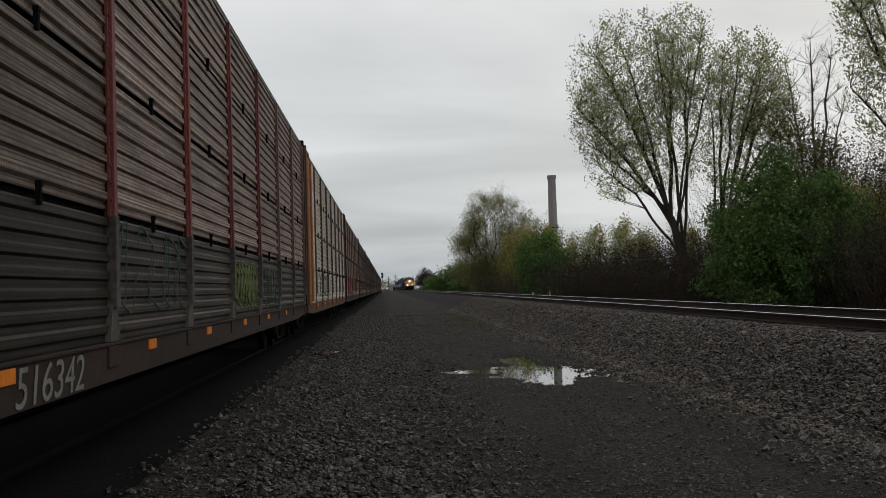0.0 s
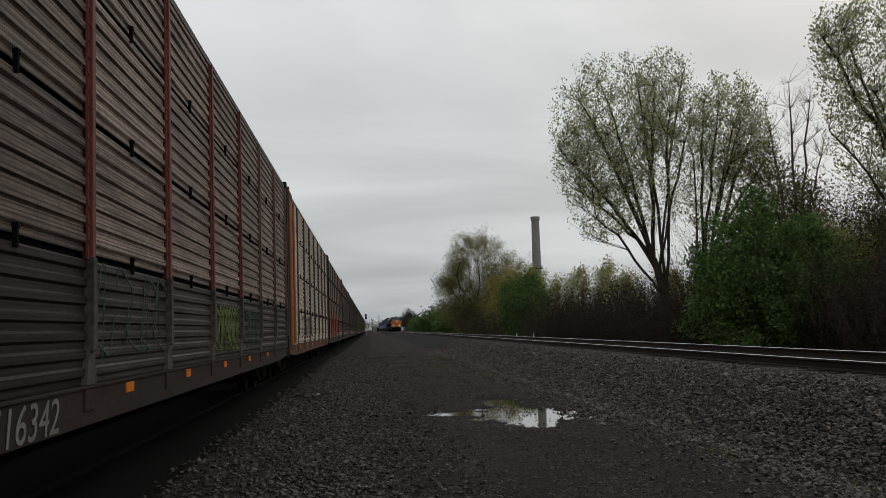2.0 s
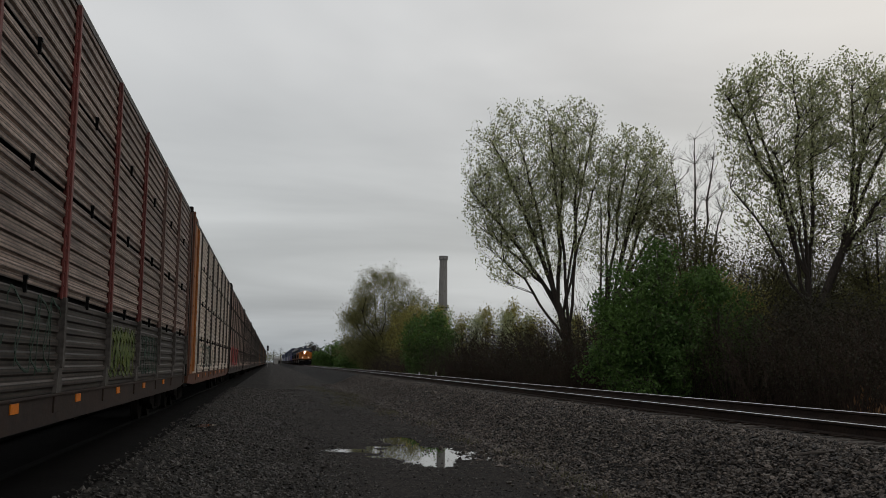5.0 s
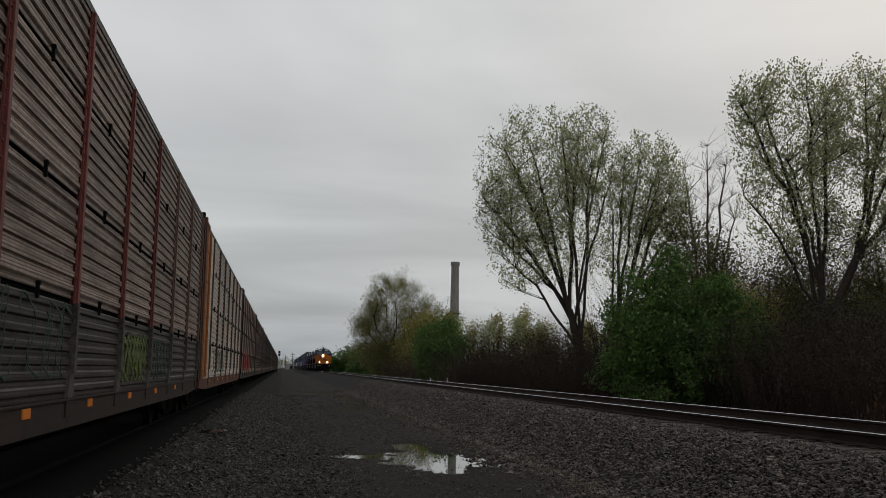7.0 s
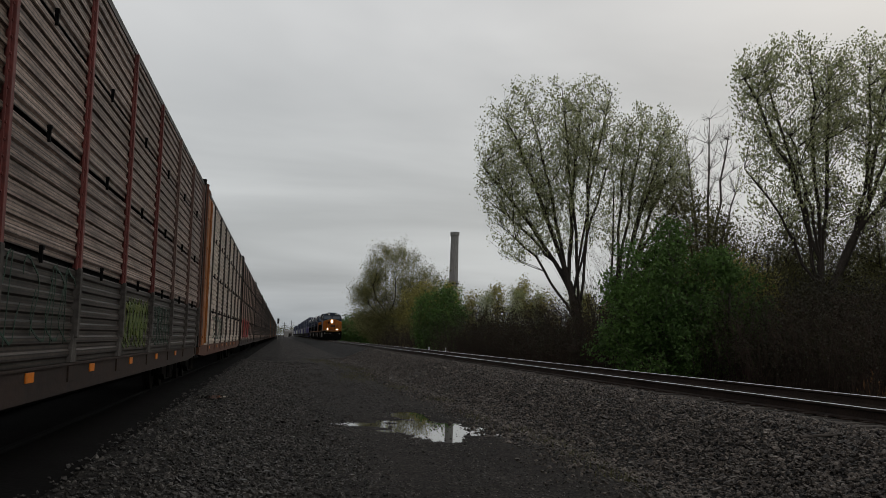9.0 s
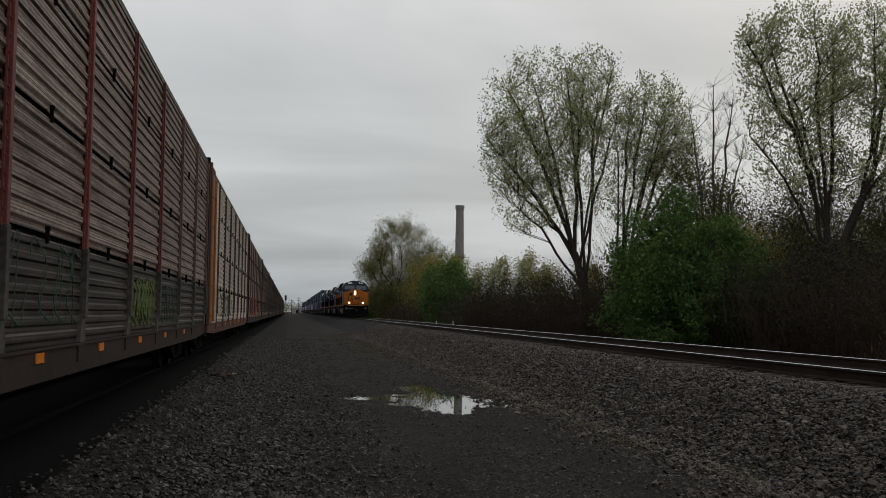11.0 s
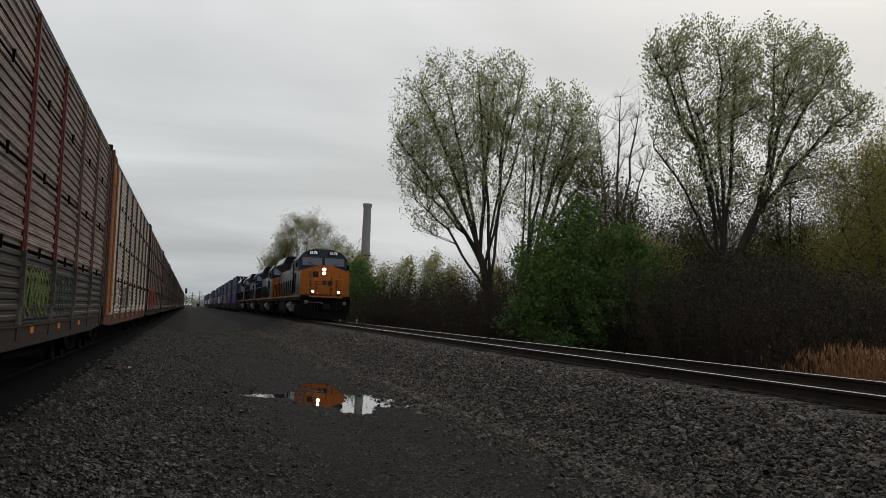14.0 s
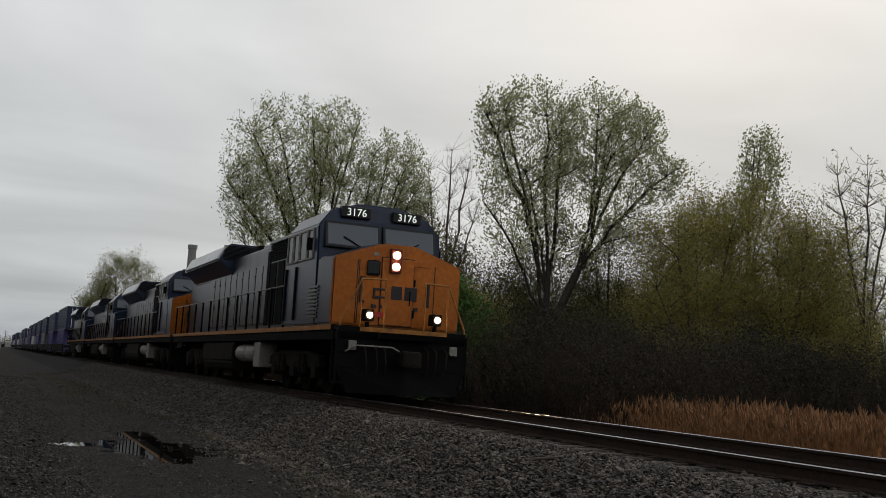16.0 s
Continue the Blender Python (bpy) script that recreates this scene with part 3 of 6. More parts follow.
    for i in range(9):
        y = 0.35 + i * BAY
        if first is None:
            bm = B()
            box(bm, half - 0.02, half + 0.075, -0.05, 0.05, 2.10, height - 0.17, 0.008)
            box(bm, half + 0.02, half + 0.045, -0.085, 0.085, 2.10, height - 0.17, 0.004)
            for z in np.arange(2.25, height - 0.3, 0.145) if detailed and not end_bay else ():
                tube(bm, (half + 0.045, 0.07, z), (half + 0.058, 0.07, z), 0.014, sides=6)
                tube(bm, (half + 0.045, -0.07, z), (half + 0.058, -0.07, z), 0.014, sides=6)
            first = part("side_post", bm, post, car)
            bm = B()
            box(bm, half - 0.02, half + 0.085, -0.06, 0.06, 1.32, 2.12, 0.012)
            prism(bm, [(-0.07, 1.36), (0.07, 1.36), (0.16, 1.04), (-0.16, 1.04)], "x", half - 0.02, half + 0.05)
            gusset = part("post_foot", bm, M_POST_GREY, car, "scuffed grey lower post with flared foot")
            first.matrix_basis = gusset.matrix_basis = pose(0, y, 0)
        else:
            o = again(first, car, 0, y, 0)
            if post is M_POST_RED and i > 5:
                o.material_slots[0].link = "OBJECT"
                o.material_slots[0].material = M_POST_BROWN
            again(gusset, car, 0, y, 0)
    for i in range(start, 8):
        y = 0.35 + (i + 0.5) * BAY
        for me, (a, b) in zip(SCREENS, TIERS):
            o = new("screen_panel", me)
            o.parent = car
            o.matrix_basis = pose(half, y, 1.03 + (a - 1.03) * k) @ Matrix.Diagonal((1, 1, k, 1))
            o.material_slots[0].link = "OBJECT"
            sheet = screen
            # lowest tier takes the copies with low shade in their colour
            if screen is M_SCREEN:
                sheet = (M_SCREEN_BROWN_SHADED if i < 2 else M_SCREEN_SHADED) if a < 1.5 else M_SCREEN_BROWN if i < 2 else M_SCREEN
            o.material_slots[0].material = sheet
        for z in (2.135, 3.335, 4.515):
            if clip is None:
                bm = B()
                box(bm, half + 0.02, half + 0.055, -0.02, 0.02, -0.08, 0.09)
                box(bm, half + 0.02, half + 0.062, -0.028, 0.028, 0.05, 0.085)
                clip = part("panel_clip", bm, M_BLACK, car)
                clip.matrix_basis = pose(0, y - 0.15, 1.03 + (z - 1.03) * k)
            else:
                again(clip, car, 0, y - 0.15, 1.03 + (z - 1.03) * k)
    if end_bay:
        # smooth painted end bay with ladder and a rolled cap on the roof corner
        bm = B()
        box(bm, half - 0.04, half + 0.02, 1.25, 2.05, 1.03, height - 0.15, 0.01)
        for i in range(5):
            z = 1.25 + i * 0.9
            box(bm, half + 0.0, half + 0.04, 1.3, 2.0, z, z + 0.06, 0.006)
        part("end_bay_wall", bm, end_mat, car, "orange painted end wall")
        part("end_vestibule", box(B(), -half, half - 0.02, 0.15, 1.28, 1.0, height - 0.42, 0.03), M_RUST_END, car, "rust-brown end vestibule")
        bm = B()
        for y in (1.46, 1.82):
            box(bm, half + 0.06, half + 0.10, y, y + 0.03, 1.1, height - 0.3, 0.005)
        lad = part("ladder", bm, end_mat, car)
        rung = None
        for z in np.arange(1.3, height - 0.4, 0.42):
            if rung is None:
                rung = part("rung", tube(B(), (half + 0.08, 1.48, 0), (half + 0.08, 1.83, 0), 0.016, sides=6), end_mat, lad)
                rung.matrix_basis = pose(0, 0, float(z))
            else:
                again(rung, lad, 0, 0, float(z))
        bm = B()
        tube(bm, (half - 0.25, 1.15, height - 0.06), (half - 0.25, 2.05, height - 0.06), 0.28, sides=16)
        part("roof_cap", bm, M_RUST_END, car, "rusty rolled roof corner cap")
        bm = B()
        box(bm, half - 0.04, half + 0.03, 2.06, 0.35 + BAY, 1.03, height - 0.15, 0.006)
        part("filler_strip", bm, M_SCREEN_PALE, car, "narrow pale filler sheet")
    if detailed:
        ref = None
        for y in (4.60, length - 18.95, length - 15.75, length - 12.4, length - 9.1, length - 5.6):
            if ref is None:
                ref = part("reflector", box(B(), half + 0.02, half + 0.034, -0.16, 0.16, 0.89, 0.99, 0.004), M_REFLECT, car, "orange reflector plate")
                ref.matrix_basis = pose(0, y, 0)
            else:
                again(ref, car, 0, y, 0)
    return car


def lettering(name, text, size, material, parent, m, label=""):
    cu = bpy.data.curves.new(name, "FONT")
    cu.body, cu.size, cu.extrude, cu.align_x = text, size, 0.002, "CENTER"
    tmp = bpy.data.objects.new(name, cu)
    scene.collection.objects.link(tmp)
    me = bpy.data.meshes.new_from_object(tmp.evaluated_get(bpy.context.evaluated_depsgraph_get()))
    bpy.data.objects.remove(tmp)
    bpy.data.curves.remove(cu)
    me.name = name
    me.materials.clear()
    o = link(name, me, material, parent, label)
    o.matrix_basis = m
    return o


car_one = autorack(1.70, "weathered grey-brown autorack car with faded red posts and graffiti", M_SCREEN, M_POST_RED, M_RUST_END)
number = lettering("car_number", "516342", 0.40, M_WHITE_PAINT, car_one, pose(1.556, 5.47, 0.72, 90, 0, 90), "worn white stencilled number")
number.data.transform(Matrix(((1.22, 0.22, 0, 0), (0, 0.95, 0, 0), (0, 0, 1, 0), (0, 0, 0, 1))))


def graffiti(car, y0, y1, z0, z1, seed, material, label, strokes, r):
    """Sprayed loops and bars over the lower screens."""
    rng = random.Random(seed)
    bm = B()
    for k in range(strokes):
        cy = y0 + (y1 - y0) * (k + 0.5) / strokes
        w = (y1 - y0) / strokes * 0.62
        a0 = rng.uniform(0, 6.28)
        turn = rng.uniform(3.4, 5.8) * rng.choice((-1, 1))
        pts = []
        for i in range(13):
            a = a0 + turn * i / 12
            z = (z0 + z1) / 2 + (z1 - z0) * 0.5 * math.sin(a) * rng.uniform(0.85, 1.0)
            pts.append((1.53 + 0.032, cy + w * math.cos(a) + 0.1 * math.sin(3 * a), z))
        pipe(bm, pts, r, 5)
        if rng.random() < 0.6:
            yb = cy + rng.uniform(-w, w) * 0.5
            pipe(bm, [(1.562, yb, z0), (1.562, yb + rng.uniform(-0.15, 0.15), z1)], r, 5)
    for v in bm.verts:
        v.co.x = 1.53 + (v.co.x - 1.562) * 0.2 + 0.0325
    part("graffiti", bm, material, car, label)


graffiti(car_one, 7.25, 10.25, 1.25, 2.1, 3, M_TAG_GREEN, "green spray-painted lettering shapes", 5, 0.016)
graffiti(car_one, 13.9, 16.6, 1.15, 1.95, 4, M_TAG_YELLOW, "yellow-green spray-painted shapes", 6, 0.028)
graffiti(car_one, 17.2, 20.2, 1.15, 1.9, 5, M_TAG_GREEN, "green spray-painted scrawl", 6, 0.02)
car_two = autorack(29.85, "pale autorack car with an orange painted end and ladder", M_SCREEN_PALE, M_POST_GREY, M_ORANGE_END, M_RUST_END, end_bay=True)
car_three = autorack(58.15, "rust-stained brown autorack car with grey posts", M_SCREEN_RUST, M_POST_GREY, M_RUST_END, detailed=False)
for i in range(3, 15):
    src = (car_three, car_two, car_three)[i % 3] if i != 4 else car_three
    copy_thing(src, pose(YARD_X, 1.70 + 28.25 * i, YARD_Z))

M_TAG_RED = mat("red_spray_paint", (0.40, 0.035, 0.025), (0.16, 0.02, 0.016), rough=0.6, grain=20, stain=4)
graffiti(car_three, 3.0, 15.0, 1.2, 2.3, 6, M_TAG_RED, "red spray-painted shapes", 9, 0.10)
graffiti(car_two, 5.0, 12.0, 1.2, 2.0, 7, M_TAG_GREEN, "dark spray-painted scrawl", 7, 0.03)
graffiti(car_one, 14.0, 16.4, 1.3, 1.85, 8, M_TAG_YELLOW, "yellow spray-painted blocks", 7, 0.05)

# ---------- trees: limbs grown towards points of the crown ----------
M_BARK = mat("grey_brown_bark", (0.11, 0.095, 0.08), (0.045, 0.038, 0.032), rough=0.95, grain=14, stain=1.5, stretch=(1, 1, 0.3))
M_BARK_DARK = mat("dark_wet_bark", (0.06, 0.048, 0.04), (0.026, 0.021, 0.018), rough=0.95, grain=14, stain=1.5, stretch=(1, 1, 0.3))
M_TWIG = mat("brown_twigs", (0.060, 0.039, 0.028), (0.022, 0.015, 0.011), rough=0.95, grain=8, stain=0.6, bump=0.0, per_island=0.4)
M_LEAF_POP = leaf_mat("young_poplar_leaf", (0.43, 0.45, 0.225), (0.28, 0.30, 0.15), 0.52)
M_LEAF_GREEN = leaf_mat("fresh_green_leaf", (0.125, 0.215, 0.050), (0.05, 0.10, 0.027), 0.38)
M_LEAF_YELLOW = leaf_mat("yellow_green_leaf", (0.37, 0.325, 0.09), (0.21, 0.195, 0.06), 0.5)
M_LEAF_OLIVE = leaf_mat("olive_leaf", (0.15, 0.145, 0.055), (0.075, 0.074, 0.03), 0.38)
M_LEAF_PALE = leaf_mat("pale_olive_leaf", (0.27, 0.26, 0.105), (0.16, 0.155, 0.06), 0.45)
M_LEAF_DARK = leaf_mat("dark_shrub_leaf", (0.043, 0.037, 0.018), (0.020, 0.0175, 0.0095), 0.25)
M_WHITE_PAINT_POST = mat("white_post_paint", (0.7, 0.7, 0.68), (0.5, 0.5, 0.48), rough=0.7)
M_REED = leaf_mat("dry_tan_reed", (0.40, 0.205, 0.085), (0.17, 0.08, 0.036), 0.3)


def crown_points(rng, lobes, n, shell=0.55, clump=0.3, knots=38):
    """n points in a crown of ellipsoids (centre, radii, weight), denser towards its outside."""
    w = np.array([l[2] for l in lobes], float)
    pick = rng.choice(len(lobes), n, p=w / w.sum())
    d = rng.normal(size=(n, 3))
    d /= np.linalg.norm(d, axis=1)[:, None]
    r = rng.uniform(0, 1, (n, 1)) ** (1 / 3)
    r = r * (1 - shell) + shell * (0.72 + 0.28 * rng.uniform(0, 1, (n, 1)) ** 0.5) * (rng.uniform(0, 1, (n, 1)) < 0.8) + shell * r * 0.4
    r = np.minimum(r, 1.0) * rng.uniform(0.86, 1.12, (n, 1))
    c = np.array([l[0] for l in lobes])[pick]
    e = np.array([l[1] for l in lobes])[pick]
    p = c + d * e * r
    # leafy clumps break the outline up
    k = max(6, n // knots)
    hub = p[rng.choice(n, k)] + rng.normal(size=(k, 3)) * 0.12 * e.mean()
    own = rng.integers(0, k, n)
    near = hub[own] + rng.normal(size=(n, 3)) * np.array([0.13, 0.13, 0.15]) * e.mean()
    return np.where(rng.random((n, 1)) < clump, near, p)


def grow(rng, stems, tips, climb=0.9, step=0.9):
    """Nodes and their parents: stems are polylines, then every tip is joined to the limb that reaches it most easily."""
    pos, par = [], []
    for s in stems:
        for k, p in enumerate(s):
            if k == 0 and pos:
                near = int(np.argmin(np.linalg.norm(np.array(pos) - np.array(p), axis=1)))
                par.append(near if np.linalg.norm(pos[near] - np.array(p)) < 0.3 else -1)
            else:
                par.append(-1 if k == 0 else len(pos) - 1)
            pos.append(np.array(p, float))
    base = pos[0]
    tips = tips[np.argsort(np.linalg.norm((tips - base) * np.array([1.0, 1.0, 0.9]), axis=1))]
    arr = np.zeros((len(pos) + len(tips) * 14, 3))
    n = len(pos)
    arr[:n] = pos
    par = par + [0] * (len(arr) - n)
    low = np.zeros(len(arr))
    low[0] = 1.5
    tip_ids = []
    for t in tips:
        d = t - arr[:n]
        dist = np.linalg.norm(d, axis=1)
        cost = dist + climb * np.maximum(0, 0.55 * np.linalg.norm(d[:, :2], axis=1) - d[:, 2]) + 0.8 * low[:n]
        j = int(np.argmin(cost))
        a = arr[j]
        run = a - arr[par[j]] if par[j] >= 0 else np.array([0, 0, 1.0])
        run = run / (np.linalg.norm(run) + 1e-6)
        m = max(1, min(12, int(round(dist[j] / step))))
        ctrl = a + d[j] * 0.45 + run * dist[j] * 0.10 + np.array([0, 0, -0.05 * dist[j]])
        last = j
        for k in range(1, m + 1):
            u = k / m
            p = (1 - u) ** 2 * a + 2 * u * (1 - u) * ctrl + u * u * t + (rng.normal(size=3) * 0.03 * step if k < m else 0)
            arr[n] = p
            par[n] = last
            low[n] = low[j] + 1.0 if j else 1.0
            last = n
            n += 1
        tip_ids.append(last)
    return arr[:n], par[:n], tip_ids


def limb_mesh(pos, par, tip_r, power, sides=4, least=0.0):
    n = len(pos)
    acc = np.zeros(n)
    kids = np.zeros(n, int)
    for i in range(n - 1, -1, -1):
        r = acc[i] if kids[i] else tip_r ** power
        acc[i] = r
        if par[i] >= 0:
            acc[par[i]] += r
            kids[par[i]] += 1
    rad = np.maximum(acc ** (1 / power), least)
    verts, faces = [], []
    ring = [(math.cos(2 * math.pi * k / sides), math.sin(2 * math.pi * k / sides)) for k in range(sides)]
    for i in range(n):
        if par[i] < 0:
            continue
        a, b = pos[par[i]], pos[i]
        d = b - a
        ln = np.linalg.norm(d)
        if ln < 1e-4:
            continue
        d = d / ln
        u = np.cross(d, (0.13, 0.97, 0.21))
        u /= np.linalg.norm(u)
        v = np.cross(d, u)
        ra = min(rad[par[i]], rad[i] * 1.25)
        o = len(verts)
        a = a - d * ra * 0.3
        for c, s in ring:
            verts.append((a + (u * c + v * s) * ra).tolist())
        for c, s in ring:
            verts.append((b + (u * c + v * s) * rad[i]).tolist())
        faces += [(o + k, o + (k + 1) % sides, o + sides + (k + 1) % sides, o + sides + k) for k in range(sides)]
    return verts, faces


def leaf_arrays(rng, centres, per, radius, size):
    """Small two-triangle leaves, folded, scattered round the twig ends."""
    n = len(centres) * per
    c = np.repeat(centres, per, axis=0) + rng.normal(size=(n, 3)) * radius * np.array([1.0, 1.0, 1.05])
    a = rng.normal(size=(n, 3)); a /= np.linalg.norm(a, axis=1)[:, None]
    b = np.cross(a, rng.normal(size=(n, 3))); b /= np.linalg.norm(b, axis=1)[:, None] + 1e-9
    s = size * rng.uniform(0.6, 1.3, (n, 1))
    nrm = np.cross(a, b)
    v = np.stack([c - a * s, c + b * s * 0.55 + nrm * s * 0.12, c + a * s, c - b * s * 0.55 + nrm * s * 0.12], 1)
    o = (np.arange(n) * 4)[:, None]
    f = np.concatenate([o + np.array([[0, 1, 2]]), o + np.array([[0, 2, 3]])], 1).reshape(-1, 3)
    return v.reshape(-1, 3), f


def tuft_arrays(rng, centres, ways, per, length, size):
    """Upright shoots: long narrow leaves set round a short twig, the tip leaf highest."""
    n = len(centres) * per
    w = np.repeat(ways, per, axis=0)
    u = rng.uniform(-0.25, 1.0, (n, 1))
    c = np.repeat(centres, per, axis=0) + w * length * u + rng.normal(size=(n, 3)) * length * (0.42 - 0.24 * np.maximum(u, 0))
    a = w * 0.9 + rng.normal(size=(n, 3)) * 0.6
    a /= np.linalg.norm(a, axis=1)[:, None]
    b = np.cross(a, rng.normal(size=(n, 3)))
    b /= np.linalg.norm(b, axis=1)[:, None] + 1e-9
    s = size * rng.uniform(0.6, 1.35, (n, 1))
    nrm = np.cross(a, b)
    v = np.stack([c - a * s, c + b * s * 0.5 + nrm * s * 0.12, c + a * s, c - b * s * 0.5 + nrm * s * 0.12], 1)
    o = (np.arange(n) * 4)[:, None]
    f = np.concatenate([o + np.array([[0, 1, 2]]), o + np.array([[0, 2, 3]])], 1).reshape(-1, 3)
    return v.reshape(-1, 3), f


def tree(name, base, lobes, stems, seed, leaf, label, tips=500, per=18, radius=0.45, size=0.085, bark=None, tip_r=0.011, power=2.35,
         category="tree", climb=0.9, step=0.9, leaf_share=1.0, group="", shell=0.55,
         clump=0.3, knots=38, tuft=0.0):
    """Lobes and stems are given from the base; with a tuft length the leaves stand in upright shoots."""
    rng = np.random.default_rng(seed)
    e = empty(name, pose(*base), label, category, group)
    pts = crown_points(rng, lobes, tips, shell, clump, knots)
    pts = pts[pts[:, 2] > 0.15]
    pos, par, ends = grow(rng, stems, pts, climb, step)
    v, f = limb_mesh(pos, par, tip_r, power)
    raw("trunk", v, f, bark or M_BARK, e, smooth=True)
    if per:
        ends = [i for i in ends if rng.random() < leaf_share]
        mids = np.array([pos[i] * 0.7 + pos[par[i]] * 0.3 for i in ends])
        if tuft:
            ways = np.array([(pos[i] - pos[par[i]]) for i in ends])
            ways = 0.6 * ways / (np.linalg.norm(ways, axis=1)[:, None] + 1e-6) + np.array([0, 0, 0.7]) + rng.normal(size=ways.shape) * 0.22
            ways /= np.linalg.norm(ways, axis=1)[:, None]
            lv, lf = tuft_arrays(rng, mids, ways, per, tuft, size)
        else:
            lv, lf = leaf_arrays(rng, mids, per, radius, size)
        raw("crown", lv, lf, leaf, e)
    return e


def lean(dx, dy, h, n=6, bow=0.0):
    return [(dx * (i / n) ** 1.3 + bow * math.sin(math.pi * i / n), dy * i / n, h * i / n) for i in range(n + 1)]


def fan(base_z, trunk, goals, seed, wob=0.25):
    """A trunk polyline and long limbs that leave it steeply and sweep out to the goals."""
    rng = np.random.default_rng(seed)
    stems = [trunk]
    tr = np.array(trunk, float)
    for g in goals:
        g = np.array(g, float)
        u = rng.uniform(base_z, 1.0)
        a = tr[min(len(tr) - 1, int(u * (len(tr) - 1)))]
        n = 9
        c = a * 0.62 + g * 0.38 + np.array([0, 0, 0.16 * (g[2] - a[2])])
        stems.append([tuple((1 - t) ** 2 * a + 2 * t * (1 - t) * c + t * t * g + rng.normal(size=3) * wob * 0.3 * (0 < t < 1)) for t in np.linspace(0, 1, n)])
    return stems


# big leaning poplar and its neighbours behind the main track
SHOOTS = dict(per=11, tuft=0.44, size=0.078, tip_r=0.0060, power=1.92, climb=1.6, shell=0.25, clump=0.0)
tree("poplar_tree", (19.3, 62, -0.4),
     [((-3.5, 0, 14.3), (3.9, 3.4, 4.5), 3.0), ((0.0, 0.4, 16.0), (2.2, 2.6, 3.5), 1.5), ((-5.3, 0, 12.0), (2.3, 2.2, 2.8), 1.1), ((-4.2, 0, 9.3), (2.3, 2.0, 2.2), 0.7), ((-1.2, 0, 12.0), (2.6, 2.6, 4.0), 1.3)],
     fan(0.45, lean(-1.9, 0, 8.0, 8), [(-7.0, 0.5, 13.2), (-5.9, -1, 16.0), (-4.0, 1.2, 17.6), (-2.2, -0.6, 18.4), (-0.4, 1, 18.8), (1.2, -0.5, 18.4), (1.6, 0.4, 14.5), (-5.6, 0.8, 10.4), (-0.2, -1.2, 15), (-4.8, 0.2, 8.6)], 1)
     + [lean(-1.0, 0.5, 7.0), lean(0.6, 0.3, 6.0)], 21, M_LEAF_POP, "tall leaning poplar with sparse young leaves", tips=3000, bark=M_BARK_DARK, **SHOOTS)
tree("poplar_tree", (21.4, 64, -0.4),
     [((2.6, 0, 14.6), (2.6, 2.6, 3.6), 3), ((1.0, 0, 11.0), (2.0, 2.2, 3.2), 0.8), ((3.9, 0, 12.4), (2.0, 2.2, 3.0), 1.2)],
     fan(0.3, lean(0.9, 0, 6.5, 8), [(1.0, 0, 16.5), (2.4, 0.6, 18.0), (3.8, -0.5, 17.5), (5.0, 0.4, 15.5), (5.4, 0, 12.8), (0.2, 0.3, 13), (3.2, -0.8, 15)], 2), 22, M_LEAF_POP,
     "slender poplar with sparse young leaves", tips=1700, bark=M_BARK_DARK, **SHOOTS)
tree("bare_tree", (29.0, 66, -0.4), [((0.2, 0, 13.2), (2.3, 2.0, 5.2), 3), ((0.3, 0, 8.0), (2.2, 2, 3.4), 1)],
     fan(0.3, lean(0.3, 0, 8.0, 8), [(-1.6, 0, 16.5), (0.2, 0, 18.2), (1.6, 0, 16.8), (2.2, 0, 13), (-1.8, 0, 12)], 3), 23, M_LEAF_POP,
     "slim bare tree with thin upright twigs", tips=1700, per=0, bark=M_BARK, tip_r=0.0055, power=1.98, climb=1.8)
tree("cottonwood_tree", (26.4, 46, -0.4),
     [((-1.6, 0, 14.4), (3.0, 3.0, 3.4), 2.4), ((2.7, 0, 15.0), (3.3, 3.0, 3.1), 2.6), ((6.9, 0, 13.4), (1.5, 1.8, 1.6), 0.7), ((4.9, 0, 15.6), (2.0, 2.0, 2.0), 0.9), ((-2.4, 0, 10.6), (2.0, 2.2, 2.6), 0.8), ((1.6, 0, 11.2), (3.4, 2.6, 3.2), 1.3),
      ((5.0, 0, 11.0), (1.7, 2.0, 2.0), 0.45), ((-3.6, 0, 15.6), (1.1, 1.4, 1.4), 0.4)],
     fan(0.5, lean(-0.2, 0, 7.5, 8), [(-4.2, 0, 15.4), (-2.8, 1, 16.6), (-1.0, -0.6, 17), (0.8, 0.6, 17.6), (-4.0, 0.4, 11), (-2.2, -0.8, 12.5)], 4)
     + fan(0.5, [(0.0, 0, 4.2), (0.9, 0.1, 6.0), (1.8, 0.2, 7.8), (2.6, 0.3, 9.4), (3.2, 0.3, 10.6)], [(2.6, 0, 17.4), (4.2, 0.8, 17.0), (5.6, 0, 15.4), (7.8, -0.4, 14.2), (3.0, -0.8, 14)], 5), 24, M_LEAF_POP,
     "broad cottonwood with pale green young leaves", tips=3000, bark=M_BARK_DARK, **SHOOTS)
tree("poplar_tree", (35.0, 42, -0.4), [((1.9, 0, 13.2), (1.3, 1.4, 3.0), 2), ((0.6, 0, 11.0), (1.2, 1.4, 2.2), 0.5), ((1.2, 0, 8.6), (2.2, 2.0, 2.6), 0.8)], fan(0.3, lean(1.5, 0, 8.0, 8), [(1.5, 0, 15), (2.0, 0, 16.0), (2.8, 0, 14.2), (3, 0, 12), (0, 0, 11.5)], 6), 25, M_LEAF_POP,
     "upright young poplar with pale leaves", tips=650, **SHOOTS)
HAZE = dict(per=40, radius=0.34, size=0.056, tip_r=0.0065, power=1.95, climb=1.6, clump=0.45, knots=24)
